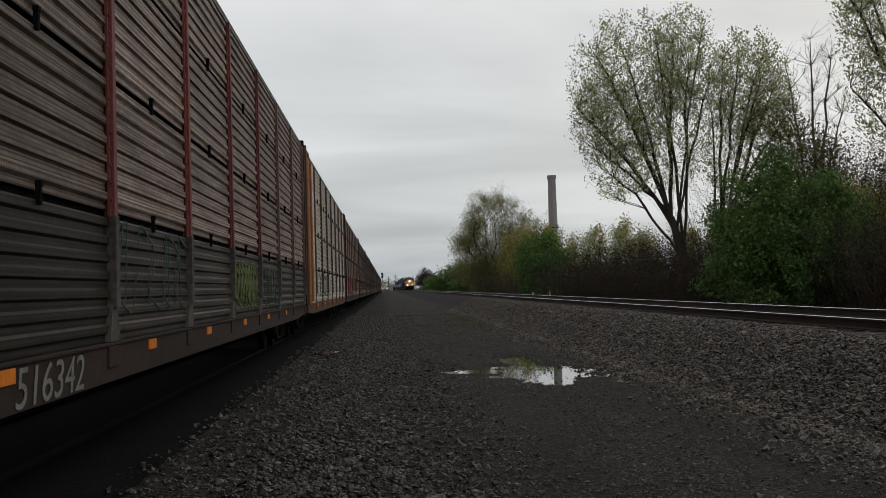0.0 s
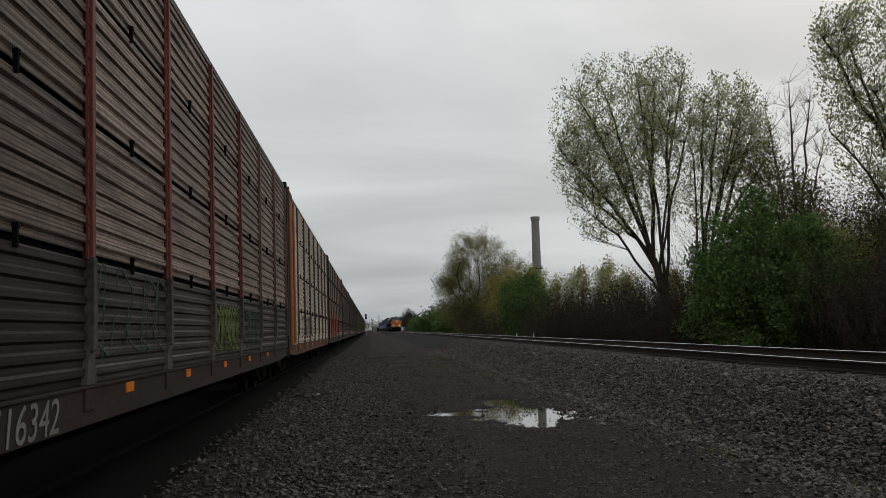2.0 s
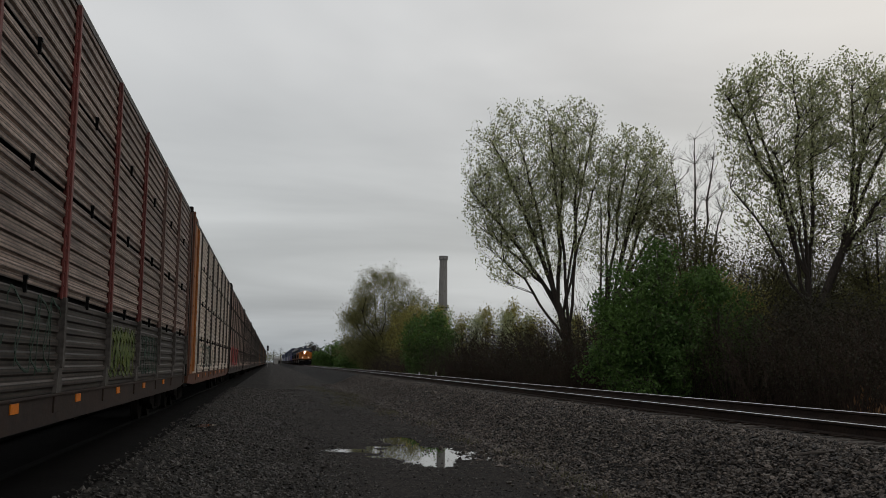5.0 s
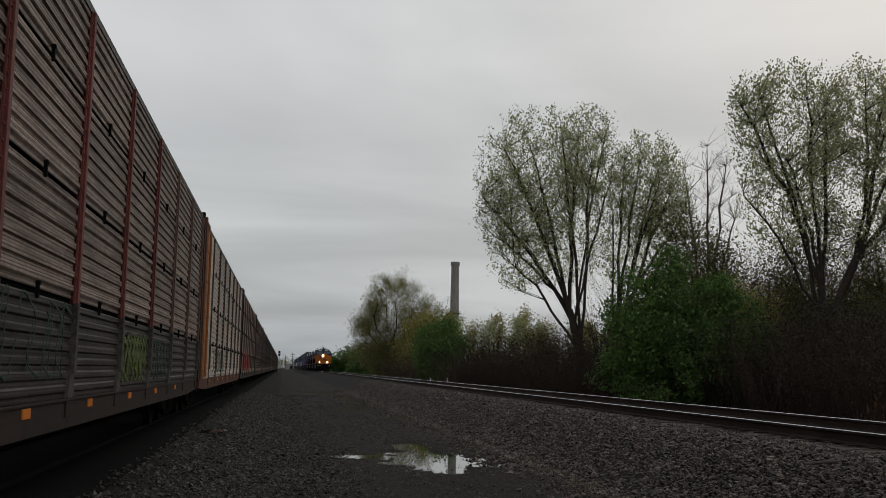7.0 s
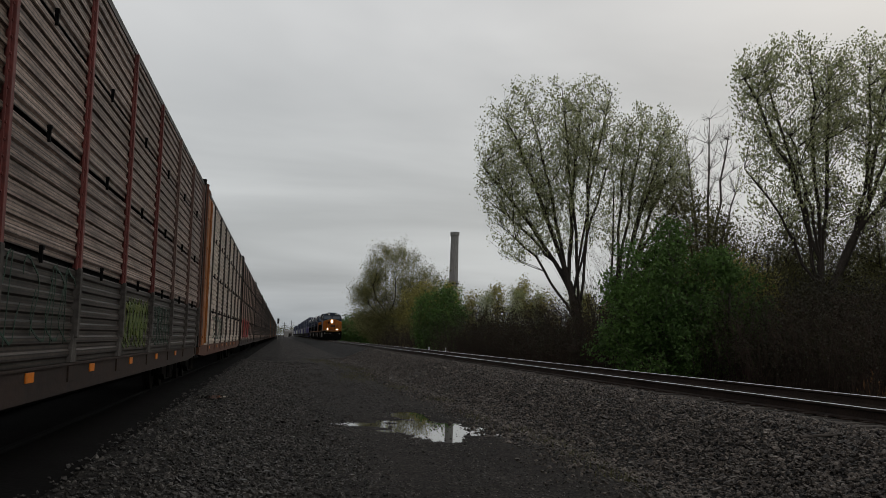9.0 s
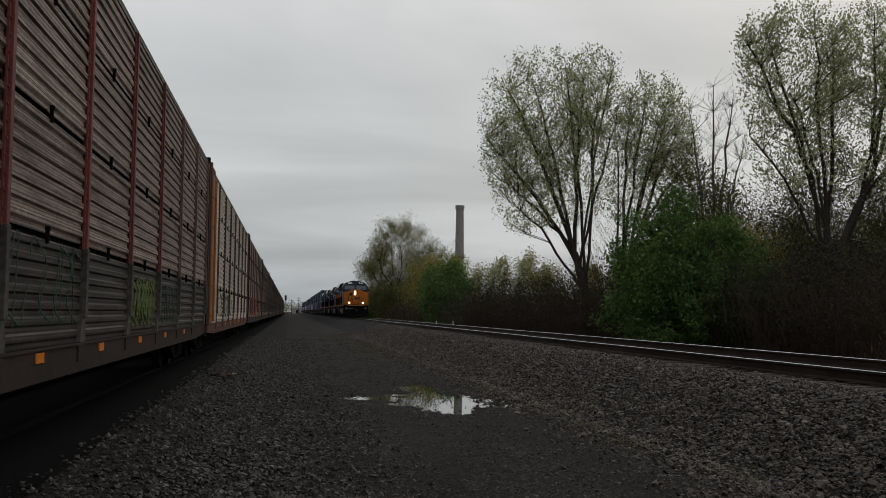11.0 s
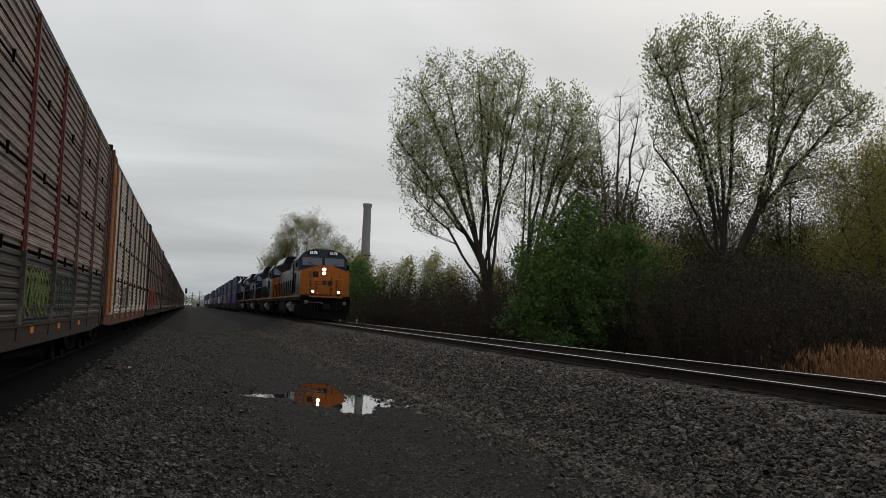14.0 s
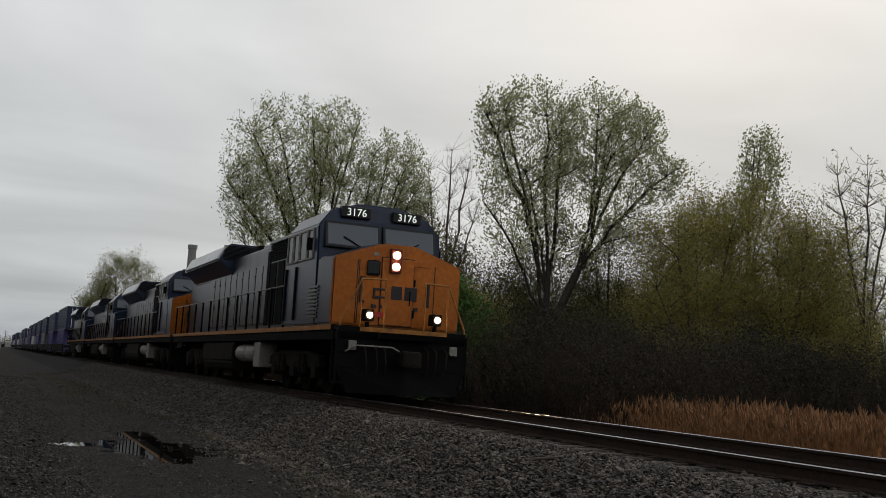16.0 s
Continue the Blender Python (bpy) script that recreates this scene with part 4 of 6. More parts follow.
tree("willow_tree", (30.6, 38.5, -0.4), [((-1.4, 0, 6.4), (2.2, 2.2, 4.2), 2), ((1.8, 0, 7.0), (2.2, 2.2, 4.4), 2), ((0, 0, 3.5), (3.4, 2.2, 2.5), 0.9)],
     [lean(-1.6, 0, 8.0), lean(1.5, 0.2, 9), lean(-0.4, 0.3, 9), lean(2.8, 0, 7.5), lean(-2.8, 0, 6.5)], 26, M_LEAF_YELLOW,
     "yellow-green willow with fine hanging foliage", tips=1500, **HAZE)
tree("willow_tree", (35.4, 38, -0.4), [((0, 0, 6.6), (2.2, 2.2, 4.4), 2), ((2.4, 0, 6.0), (2.2, 2.0, 4.2), 1.5), ((0.5, 0, 3.4), (3.4, 2.2, 2.5), 0.9)],
     [lean(-0.8, 0, 8.0), lean(1.0, 0.2, 8.5), lean(2.6, 0.2, 7.5), lean(-1.8, 0, 7)], 27, M_LEAF_YELLOW,
     "yellow-green willow beside the reeds", tips=1600, **HAZE)
tree("willow_tree", (33.2, 42, -0.4), [((0, 0, 7.2), (2.6, 2.4, 4.6), 2), ((1.6, 0, 4.0), (3.2, 2.2, 3.2), 0.9)], [lean(-1.2, 0, 9), lean(0.6, 0.2, 10), lean(2.0, 0.2, 8)], 37, M_LEAF_YELLOW,
     "tall yellow-green willow among the trees", tips=1300, **HAZE)
tree("willow_tree", (40.5, 41, -0.4), [((0, 0, 7.0), (3.2, 2.4, 5.0), 2), ((-1.6, 0, 4.0), (3.2, 2.2, 3.2), 1.0)], [lean(-1.4, 0, 8), lean(0.6, 0.2, 9), lean(2.0, 0.2, 8)], 38, M_LEAF_YELLOW,
     "yellow-green willow at the end of the thicket", tips=1300, **HAZE)
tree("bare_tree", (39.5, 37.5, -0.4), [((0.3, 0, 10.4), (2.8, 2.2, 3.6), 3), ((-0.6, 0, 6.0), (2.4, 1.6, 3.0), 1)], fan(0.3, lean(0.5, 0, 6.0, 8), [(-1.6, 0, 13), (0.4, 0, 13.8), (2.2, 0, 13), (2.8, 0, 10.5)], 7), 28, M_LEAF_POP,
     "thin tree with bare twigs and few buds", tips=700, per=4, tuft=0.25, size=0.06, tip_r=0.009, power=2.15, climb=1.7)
tree("green_shrub", (17.2, 42, -0.4),
     [((-1.3, 0, 4.6), (1.8, 2.0, 2.4), 1.5), ((0.7, 0.3, 3.6), (2.2, 2.2, 2.6), 1.6), ((2.6, -0.3, 3.5), (1.9, 1.8, 2.1), 1.3), ((-0.6, -0.8, 2.0), (2.5, 2.0, 1.6), 1.2), ((-0.3, 0, 6.4), (0.9, 0.9, 0.9), 0.35),
      ((3.8, 0, 2.0), (1.5, 1.5, 1.7), 0.7), ((-2.7, -0.2, 3.0), (0.9, 1.2, 1.6), 0.5), ((1.7, 0, 5.6), (0.8, 0.9, 0.7), 0.25)], [lean(-0.6, 0, 2.2), lean(0.7, 0, 2.0), lean(0.1, 0.4, 2.4), lean(2.2, 0, 1.8)], 29,
     M_LEAF_GREEN, "large fresh green shrub behind the track", tips=1500, per=30, radius=0.20, size=0.085, category="shrub", shell=0.6, clump=0.72, knots=13, tip_r=0.008, power=2.1)
tree("round_tree", (17.5, 152, -0.4), [((-1.2, 0, 9.6), (4.8, 4.6, 7.0), 2.6), ((2.8, 0, 7.4), (4.0, 4.0, 5.6), 1.6), ((-4.6, 0, 7.0), (3.0, 2.6, 4.2), 1.0), ((0, 0, 4.0), (6.5, 3.0, 3.5), 1.0)], [lean(-0.8, 0, 4), lean(1, 0, 4)], 30,
     M_LEAF_PALE, "rounded olive-green tree with thin crown", tips=1900, per=44, radius=0.42, size=0.095, tip_r=0.010, power=2.1, bark=M_BARK_DARK, shell=0.3, clump=0.45, knots=24)
tree("yellow_shrub", (19.6, 140, -0.4), [((0, 0, 4.6), (3.6, 3, 5.2), 2)], [lean(0, 0, 3)], 31, M_LEAF_YELLOW, "yellow-green bush among the trees", tips=450, per=30, radius=0.6, size=0.15, category="shrub")
tree("green_shrub", (15.6, 100, -0.4), [((0, 0, 3.5), (2.3, 2.3, 3.4), 2)], [lean(0, 0, 1.5), lean(0.6, 0, 1.5)], 32, M_LEAF_GREEN, "rounded fresh green bush beside the track", tips=420, per=36, radius=0.4, size=0.13, category="shrub", shell=0.7)
tree("olive_tree", (30.5, 54, -0.4), [((0, 0, 7.0), (3.4, 3.0, 4.6), 2), ((2.0, 0, 4.5), (3.0, 2.6, 3.0), 1)], [lean(-0.8, 0, 5), lean(0.9, 0, 5.5), lean(0.1, 0.3, 6)], 33, M_LEAF_OLIVE, "young olive-green tree among the saplings", tips=800, per=26, radius=0.4, size=0.09, tip_r=0.007, power=1.95, bark=M_BARK_DARK)
tree("olive_tree", (24.5, 57, -0.4), [((0, 0, 6.0), (3.2, 3.0, 4.8), 2)], [lean(-0.6, 0, 5), lean(0.9, 0, 5)], 34, M_LEAF_OLIVE, "young olive-green tree behind the shrub", tips=700, per=24, radius=0.4, size=0.09, tip_r=0.007, power=1.95, bark=M_BARK_DARK)
for i, (x, y, h) in enumerate(((27.0, 51, 7.2), (33.5, 50, 7.8), (37.5, 55, 8.8), (23.0, 49, 7.0), (28.4, 44, 6.0), (42.5, 52, 8.6), (31.8, 48.5, 11.5), (35.6, 47, 10.5))):
    tree("sapling_tree", (x, y, -0.4), [((0, 0, h * 0.66), (2.6, 2.2, h * 0.34), 2), ((0.6, 0, h * 0.36), (2.8, 2.2, h * 0.26), 1.2)], [lean(-0.9, 0, h * 0.7), lean(0.8, 0.2, h * 0.75), lean(0.1, 0.3, h * 0.8)], 110 + i,
         (M_LEAF_OLIVE, M_LEAF_YELLOW)[i % 2], "thin-stemmed young tree with fine olive leaves", tips=650, per=26, radius=0.34, size=0.062, tip_r=0.0065, power=2.0, bark=M_BARK_DARK, climb=1.5, shell=0.3, clump=0.4, knots=20,
         group="young trees in the thicket")
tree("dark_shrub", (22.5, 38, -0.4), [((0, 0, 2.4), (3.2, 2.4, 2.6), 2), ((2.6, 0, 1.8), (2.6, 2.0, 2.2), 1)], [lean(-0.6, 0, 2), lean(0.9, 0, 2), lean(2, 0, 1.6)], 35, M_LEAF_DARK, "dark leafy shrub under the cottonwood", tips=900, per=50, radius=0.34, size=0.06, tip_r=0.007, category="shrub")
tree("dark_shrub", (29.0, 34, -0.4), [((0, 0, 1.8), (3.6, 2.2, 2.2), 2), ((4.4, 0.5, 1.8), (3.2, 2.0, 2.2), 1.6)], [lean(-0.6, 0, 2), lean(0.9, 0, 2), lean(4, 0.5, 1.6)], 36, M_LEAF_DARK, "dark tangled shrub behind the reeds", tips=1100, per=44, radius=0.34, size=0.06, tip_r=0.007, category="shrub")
# poplar rows and bushes far down the line
rngp = random.Random(9)
for i in range(13):
    x = 34 + i * 3.1 + rngp.uniform(-0.6, 0.6)
    h = rngp.uniform(12, 16.5)
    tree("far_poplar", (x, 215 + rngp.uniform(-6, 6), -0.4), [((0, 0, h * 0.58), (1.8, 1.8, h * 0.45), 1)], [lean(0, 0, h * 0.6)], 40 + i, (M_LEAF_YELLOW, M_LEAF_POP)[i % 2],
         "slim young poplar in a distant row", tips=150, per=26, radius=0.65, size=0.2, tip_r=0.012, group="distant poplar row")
for i, (x, y, r, h) in enumerate(((16.5, 420, 4.0, 9.0), (15.5, 250, 3.6, 6.5), (19.5, 240, 4.2, 7.2), (23.5, 225, 4.2, 8.0), (15.2, 190, 2.6, 4.2), (20.0, 180, 3.5, 6.5), (25, 170, 4.5, 7.0), (14, 300, 2.5, 4.5))):
    tree("far_bush", (x, y, -0.4), [((0, 0, h * 0.5), (r, r, h * 0.52), 1)], [lean(0, 0, h * 0.4)], 60 + i, (M_LEAF_DARK, M_LEAF_GREEN, M_LEAF_OLIVE)[i % 3],
         "dense rounded bush beside the line", tips=220, per=26, radius=0.6, size=0.26, tip_r=0.03, category="shrub", group="bushes along the line")


def thicket(name, x0, x1, y0, y1, count, h0, h1, seed, label, leafy=0.5, leaf=None):
    """A strip of thin bent stems with few small leaves: one object of stuff."""
    rng = np.random.default_rng(seed)
    verts, faces, cents = [], [], []
    for _ in range(count):
        p = np.array([rng.uniform(x0, x1), rng.uniform(y0, y1), -0.4])
        h = rng.uniform(h0, h1)
        d = np.array([rng.normal() * 0.22, rng.normal() * 0.22, 1.0])
        r = rng.uniform(0.008, 0.022) * max(1.0, h / 4)
        n = 4
        for k in range(n):
            q = p + d * h / n
            ra, rb = r * (1 - k / n * 0.8), r * (1 - (k + 1) / n * 0.8)
            o = len(verts)
            for c, s in ((1, 0), (-0.5, 0.87), (-0.5, -0.87)):
                verts.append((p[0] + c * ra, p[1] + s * ra, p[2]))
            for c, s in ((1, 0), (-0.5, 0.87), (-0.5, -0.87)):
                verts.append((q[0] + c * rb, q[1] + s * rb, q[2]))
            faces += [(o, o + 1, o + 4, o + 3), (o + 1, o + 2, o + 5, o + 4), (o + 2, o, o + 3, o + 5)]
            if k > 0:
                for _b in range(2 if h < 5 else 3):
                    w = q + np.array([rng.normal() * 0.08 * h, rng.normal() * 0.08 * h, rng.uniform(0.05, 0.13 * h)])
                    o = len(verts)
                    verts += [tuple(q), (q[0] + 0.012, q[1], q[2] + 0.01), tuple(w)]
                    faces.append((o, o + 1, o + 2))
                    cents.append(w)
            p = q
            d = d + np.array([rng.normal() * 0.16, rng.normal() * 0.16, 0])
    e = empty(name, pose(0, 0, 0), label, "undergrowth")
    e["kind"] = "stuff"
    raw("stems", verts, faces, M_TWIG, e)
    if leafy:
        cents = np.array(cents)
        cents = cents[rng.random(len(cents)) < leafy]
        lv, lf = leaf_arrays(rng, cents, 3, 0.2, 0.05 if h1 < 6 else 0.07)
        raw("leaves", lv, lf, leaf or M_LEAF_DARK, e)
    return e


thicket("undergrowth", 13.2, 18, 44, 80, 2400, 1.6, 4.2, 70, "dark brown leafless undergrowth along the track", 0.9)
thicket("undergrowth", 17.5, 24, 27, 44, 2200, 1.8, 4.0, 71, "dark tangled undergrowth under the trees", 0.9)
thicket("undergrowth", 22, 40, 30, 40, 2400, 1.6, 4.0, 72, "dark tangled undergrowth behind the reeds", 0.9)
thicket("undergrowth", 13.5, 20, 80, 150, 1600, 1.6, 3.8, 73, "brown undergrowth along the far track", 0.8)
thicket("undergrowth", 23, 40, 50, 74, 2000, 3.5, 9.5, 74, "tall brown saplings between the trees", 0.7, M_LEAF_OLIVE)
thicket("undergrowth", 38, 60, 40, 62, 1500, 3.5, 9.0, 75, "brown saplings behind the willows", 0.7, M_LEAF_OLIVE)


def build_reeds():
    rng = np.random.default_rng(80)
    verts, faces = [], []
    pv, pf = [], []
    for _ in range(9000):
        y = rng.uniform(14, 32)
        x = rng.uniform(16.0, 22.5) + (y - 14) * 0.12
        if x < 0.62 * y + 2.2 + rng.normal() * 1.1:
            continue
        h = rng.uniform(0.75, 1.35) * (1.0 + 0.35 * noise.noise((x * 0.7, y * 0.7, 3)))
        bx, by = rng.normal() * 0.16, rng.normal() * 0.12
        w = rng.uniform(0.006, 0.014)
        o = len(verts)
        verts += [(x - w, y, -0.36), (x + w, y + w, -0.36), (x + bx * 0.5 + w * 0.7, y + by * 0.5, -0.36 + h * 0.6), (x + bx * 0.5 - w * 0.7, y + by * 0.5, -0.36 + h * 0.6), (x + bx, y + by, -0.36 + h)]
        faces += [(o, o + 1, o + 2, o + 3), (o + 3, o + 2, o + 4)]
        if rng.random() < 0.5:
            t = np.array([x + bx, y + by, -0.36 + h])
            o = len(pv)
            r = rng.uniform(0.03, 0.06)
            l = rng.uniform(0.15, 0.3)
            pv += [tuple(t + (0, 0, -l * 0.3)), tuple(t + (r, 0, l * 0.2)), tuple(t + (-r * .5, r, l * 0.2)), tuple(t + (-r * .5, -r, l * 0.2)), tuple(t + (bx * 0.3, by * 0.3, l))]
            pf += [(o, o + 1, o + 2), (o, o + 2, o + 3), (o, o + 3, o + 1), (o + 4, o + 2, o + 1), (o + 4, o + 3, o + 2), (o + 4, o + 1, o + 3)]
    e = empty("dry_reeds", pose(0, 0, 0), "stand of dry tan reeds with feathery plumes", "reeds")
    e["kind"] = "stuff"
    raw("blades", verts, faces, M_REED, e)
    raw("plumes", pv, pf, M_REED, e)


build_reeds()



def build_grass():
    """Low weeds along the foot of the ballast."""
    rng = np.random.default_rng(81)
    verts, faces = [], []
    patches = [(4.2, 12.0, 0.25), (4.4, 16, 0.25), (4.1, 21, 0.3), (3.9, 33, 0.6), (3.6, 44, 0.8), (4.2, 50, 0.7), (4.3, 27, 0.3), (3.2, 58, 0.8), (4.5, 9.5, 0.2), (3.0, 40, 1.0), (3.5, 52, 1.1), (2.6, 66, 1.2), (4.3, 14, 0.3), (4.4, 18, 0.3)]
    for px, py, r in patches:
        for _ in range(int(480 * r)):
            x, y = px + rng.normal() * r * 0.5, py + rng.normal() * r * 2.2
            h = rng.uniform(0.03, 0.10)
            a = rng.uniform(0, 6.28)
            w = 0.006
            o = len(verts)
            z = max(0.0, profile_z(MAIN_BED, x)) + 0.0
            verts += [(x - w * math.cos(a), y - w * math.sin(a), z), (x + w * math.cos(a), y + w * math.sin(a), z), (x + rng.normal() * 0.04, y + rng.normal() * 0.04, z + h)]
            faces.append((o, o + 1, o + 2))
    tagged(raw("weeds", verts, faces, M_LEAF_OLIVE), "low green weeds at the foot of the ballast", "weeds", kind="stuff")


build_grass()
for x, y in ((12.3, 84), (13.9, 85)):
    e = empty("marker_post", pose(x, y, -0.4), "small white marker post beside the track", "post", "white marker posts")
    bm = box(B(), -0.05, 0.05, -0.05, 0.05, 0, 1.35, 0.012)
    part("post", bm, M_WHITE_PAINT_POST, e)
stick = part("stick", pipe(B(), [(-0.32, 0, 0), (-0.1, 0.02, 0.012), (0.15, 0.0, 0.02), (0.33, 0.03, 0.015)], 0.016, 6), M_TIE)
stick.matrix_basis = pose(6.1, 10.65, 0.66, 0, 0, 12)
tagged(stick, "pale broken stick on the ballast", "stick")
bm = B()
bm.faces.new([bm.verts.new((-1.57 + (0.32 + 0.08 * math.sin(3 * a)) * math.cos(a), 24.2 + (0.75 + 0.2 * math.cos(2 * a)) * math.sin(a), 0.118)) for a in np.linspace(0, 2 * math.pi, 28, endpoint=False)])
tagged(part("small_puddle", bm, M_WATER), "small puddle in the grey gravel", "puddle", kind="structure")

# ---------- distant things ----------
M_CONCRETE = mat("weathered_concrete", (0.30, 0.285, 0.265), (0.20, 0.19, 0.175), rough=0.9, grain=2.0, stain=0.15, stretch=(1, 1, 0.2))
M_WALL_PALE = mat("pale_wall", (0.62, 0.62, 0.60), (0.5, 0.5, 0.49), rough=0.8, grain=1.0, stain=0.2)


def chimney():
    e = empty("smokestack", pose(67.7, 400, -0.5), "tall tapered concrete smokestack with a gallery ring", "chimney")
    bm = B()
    tube(bm, (0, 0, 0), (0, 0, 44.6), 2.15, 1.55, sides=28)
    part("shaft", bm, M_CONCRETE, e, smooth=False)
    bm = B()
    tube(bm, (0, 0, 44.4), (0, 0, 45.9), 1.85, 1.85, sides=28)
    part("rim", bm, M_CONCRETE, e)
    bm = B()
    tube(bm, (0, 0, 24.7), (0, 0, 25.0), 2.5, 2.5, sides=28)
    for k in range(14):
        a = 2 * math.pi * k / 14
        tube(bm, (2.4 * math.cos(a), 2.4 * math.sin(a), 25.0), (2.4 * math.cos(a), 2.4 * math.sin(a), 26.0), 0.06, sides=5)
    part("gallery", bm, M_UNDER, e)


chimney()


def shed(name, x, y, w, d, h, label, material):
    e = empty(name, pose(x, y, -0.4), label, "building")
    part("wall", box(B(), -w / 2, w / 2, -d / 2, d / 2, 0, h, 0.02), material, e)
    bm = prism(B(), [(-d / 2 - 0.3, h - 0.02), (d / 2 + 0.3, h - 0.02), (0, h + d * 0.12)], "x", -w / 2 - 0.3, w / 2 + 0.3)
    part("roof", bm, material, e)
    part("door", box(B(), -1.2, 1.2, -d / 2 - 0.05, -d / 2 + 0.03, 0, h * 0.7, 0.01), M_UNDER, e)


shed("white_shed", 70.5, 90, 6.5, 8, 5.4, "low white shed beyond the trees", M_WALL_PALE)
shed("far_warehouse", 6, 760, 9, 8, 4.5, "grey warehouse far down the line", M_CONCRETE)


def pole(x, y, h, label):
    e = empty("utility_pole", pose(x, y, 0), label, "utility pole", "poles far down the line")
    bm = B()
    tube(bm, (0, 0, 0), (0, 0, h), 0.16, 0.11, 8)
    part("post", bm, M_TIE, e)
    bm = B()
    box(bm, -1.2, 1.2, -0.06, 0.06, h - 0.9, h - 0.75, 0.01)
    box(bm, -1.0, 1.0, -0.06, 0.06, h - 1.8, h - 1.65, 0.01)
    part("crossarm", bm, M_TIE, e)


pole(4.2, 480, 8.5, "timber utility pole with crossarms")
pole(1.0, 520, 8.0, "timber utility pole with crossarms")


def signal_mast():
    e = empty("signal_mast", pose(-1.25, 300, 0), "railway signal mast with dark heads beside the yard track", "signal")
    bm = B()
    tube(bm, (0, 0, 0), (0, 0, 6.2), 0.09, 0.09, 8)
    part("mast", bm, M_GREY_TANK, e)
    for z in (5.2, 6.0):
        bm = box(B(), -0.3, 0.3, -0.12, 0.12, z - 0.35, z + 0.35, 0.04)
        for k in (-0.18, 0.18):
            tube(bm, (0, -0.35, z + k), (0, -0.1, z + k), 0.1, sides=10)
        part("signal_head", bm, M_BLACK, e)


signal_mast()
# low hazy woods that close the view
rngh = np.random.default_rng(90)
for name, x0, x1, y0, y1, h, n in (("far_woods", 60, 420, 300, 520, 9, 420), ("far_woods", -420, -40, 250, 700, 9, 420), ("far_woods", -160, 30, 900, 1200, 10, 300), ("far_woods", 40, 130, 75, 130, 8, 330),
                                   ("far_woods", -160, 160, -220, -150, 10, 200), ("far_woods", -120, -50, -150, 250, 8, 240)):
    c = np.stack([rngh.uniform(x0, x1, n), rngh.uniform(y0, y1, n), rngh.uniform(0.3, 1.0, n) * h * 0.8], 1)
    lv, lf = leaf_arrays(rngh, c, 40, h * 0.22, 0.55)
    lv[:, 2] = np.maximum(lv[:, 2], -0.3)
    tagged(raw(name, lv, lf, M_LEAF_OLIVE), "distant low woods with young foliage", "woods", kind="stuff")

# ---------- the moving train ----------
M_BLUE = mat("dark_blue_loco_paint", (0.010, 0.022, 0.055), (0.005, 0.010, 0.024), rough=0.3, grain=10, stain=0.9, bump=0.05, spec=0.3)
# upright pale and dark streaks paint sky reflections into the hood colour
M_HOOD = mat("dirty_grey_blue_hood", (0.036, 0.041, 0.051), (0.004, 0.005, 0.008), rough=0.3, grain=7, stain=1.1, bump=0.10, spec=0.28, per_object=0.55, stretch=(1, 1.6, 0.18), mix=0.36)
M_YELLOW = mat("orange_yellow_loco_paint", (0.46, 0.135, 0.011), (0.22, 0.060, 0.008), rough=0.4, grain=9, stain=0.9, bump=0.05, mix=0.8)
M_STRIPE = mat("yellow_sill_stripe", (0.42, 0.17, 0.03), (0.14, 0.06, 0.018), rough=0.5, grain=12, stain=2)
M_WINDOW = glass("loco_window_glass", (0.06, 0.075, 0.095), 0.05)
M_SIDE_GLASS = mat("dark_side_glass", (0.012, 0.014, 0.016), (0.008, 0.009, 0.01), rough=0.15, bump=0.0, spec=0.2)
M_RADIATOR = mat("pale_grey_radiator_side", (0.84, 0.85, 0.85), (0.66, 0.66, 0.66), rough=0.6, grain=10, stain=1.2)
M_BOARD = mat("black_number_board", (0.012, 0.012, 0.012), (0.008, 0.008, 0.008), rough=0.4, bump=0.0)
M_DIGIT = glow("lit_number_board_digits", (0.9, 0.92, 0.85), 0.55)
M_HEADLIGHT = glow("headlight_lens_lit", (1.0, 0.76, 0.46), 80.0)
M_DITCH = glow("ditch_light_lens_lit", (1.0, 0.72, 0.42), 65.0)
M_RED = mat("red_warning_plate", (0.45, 0.05, 0.03), (0.3, 0.03, 0.02), rough=0.5)
M_RED_DARK = mat("dark_red_housing_paint", (0.10, 0.016, 0.010), (0.05, 0.009, 0.006), rough=0.6)
M_LOGO = mat("faded_dark_emblem", (0.035, 0.03, 0.035), (0.02, 0.018, 0.02), rough=0.5, bump=0.0)

SPEED, START_Y = 20.6, 350.5
WHEELS = []


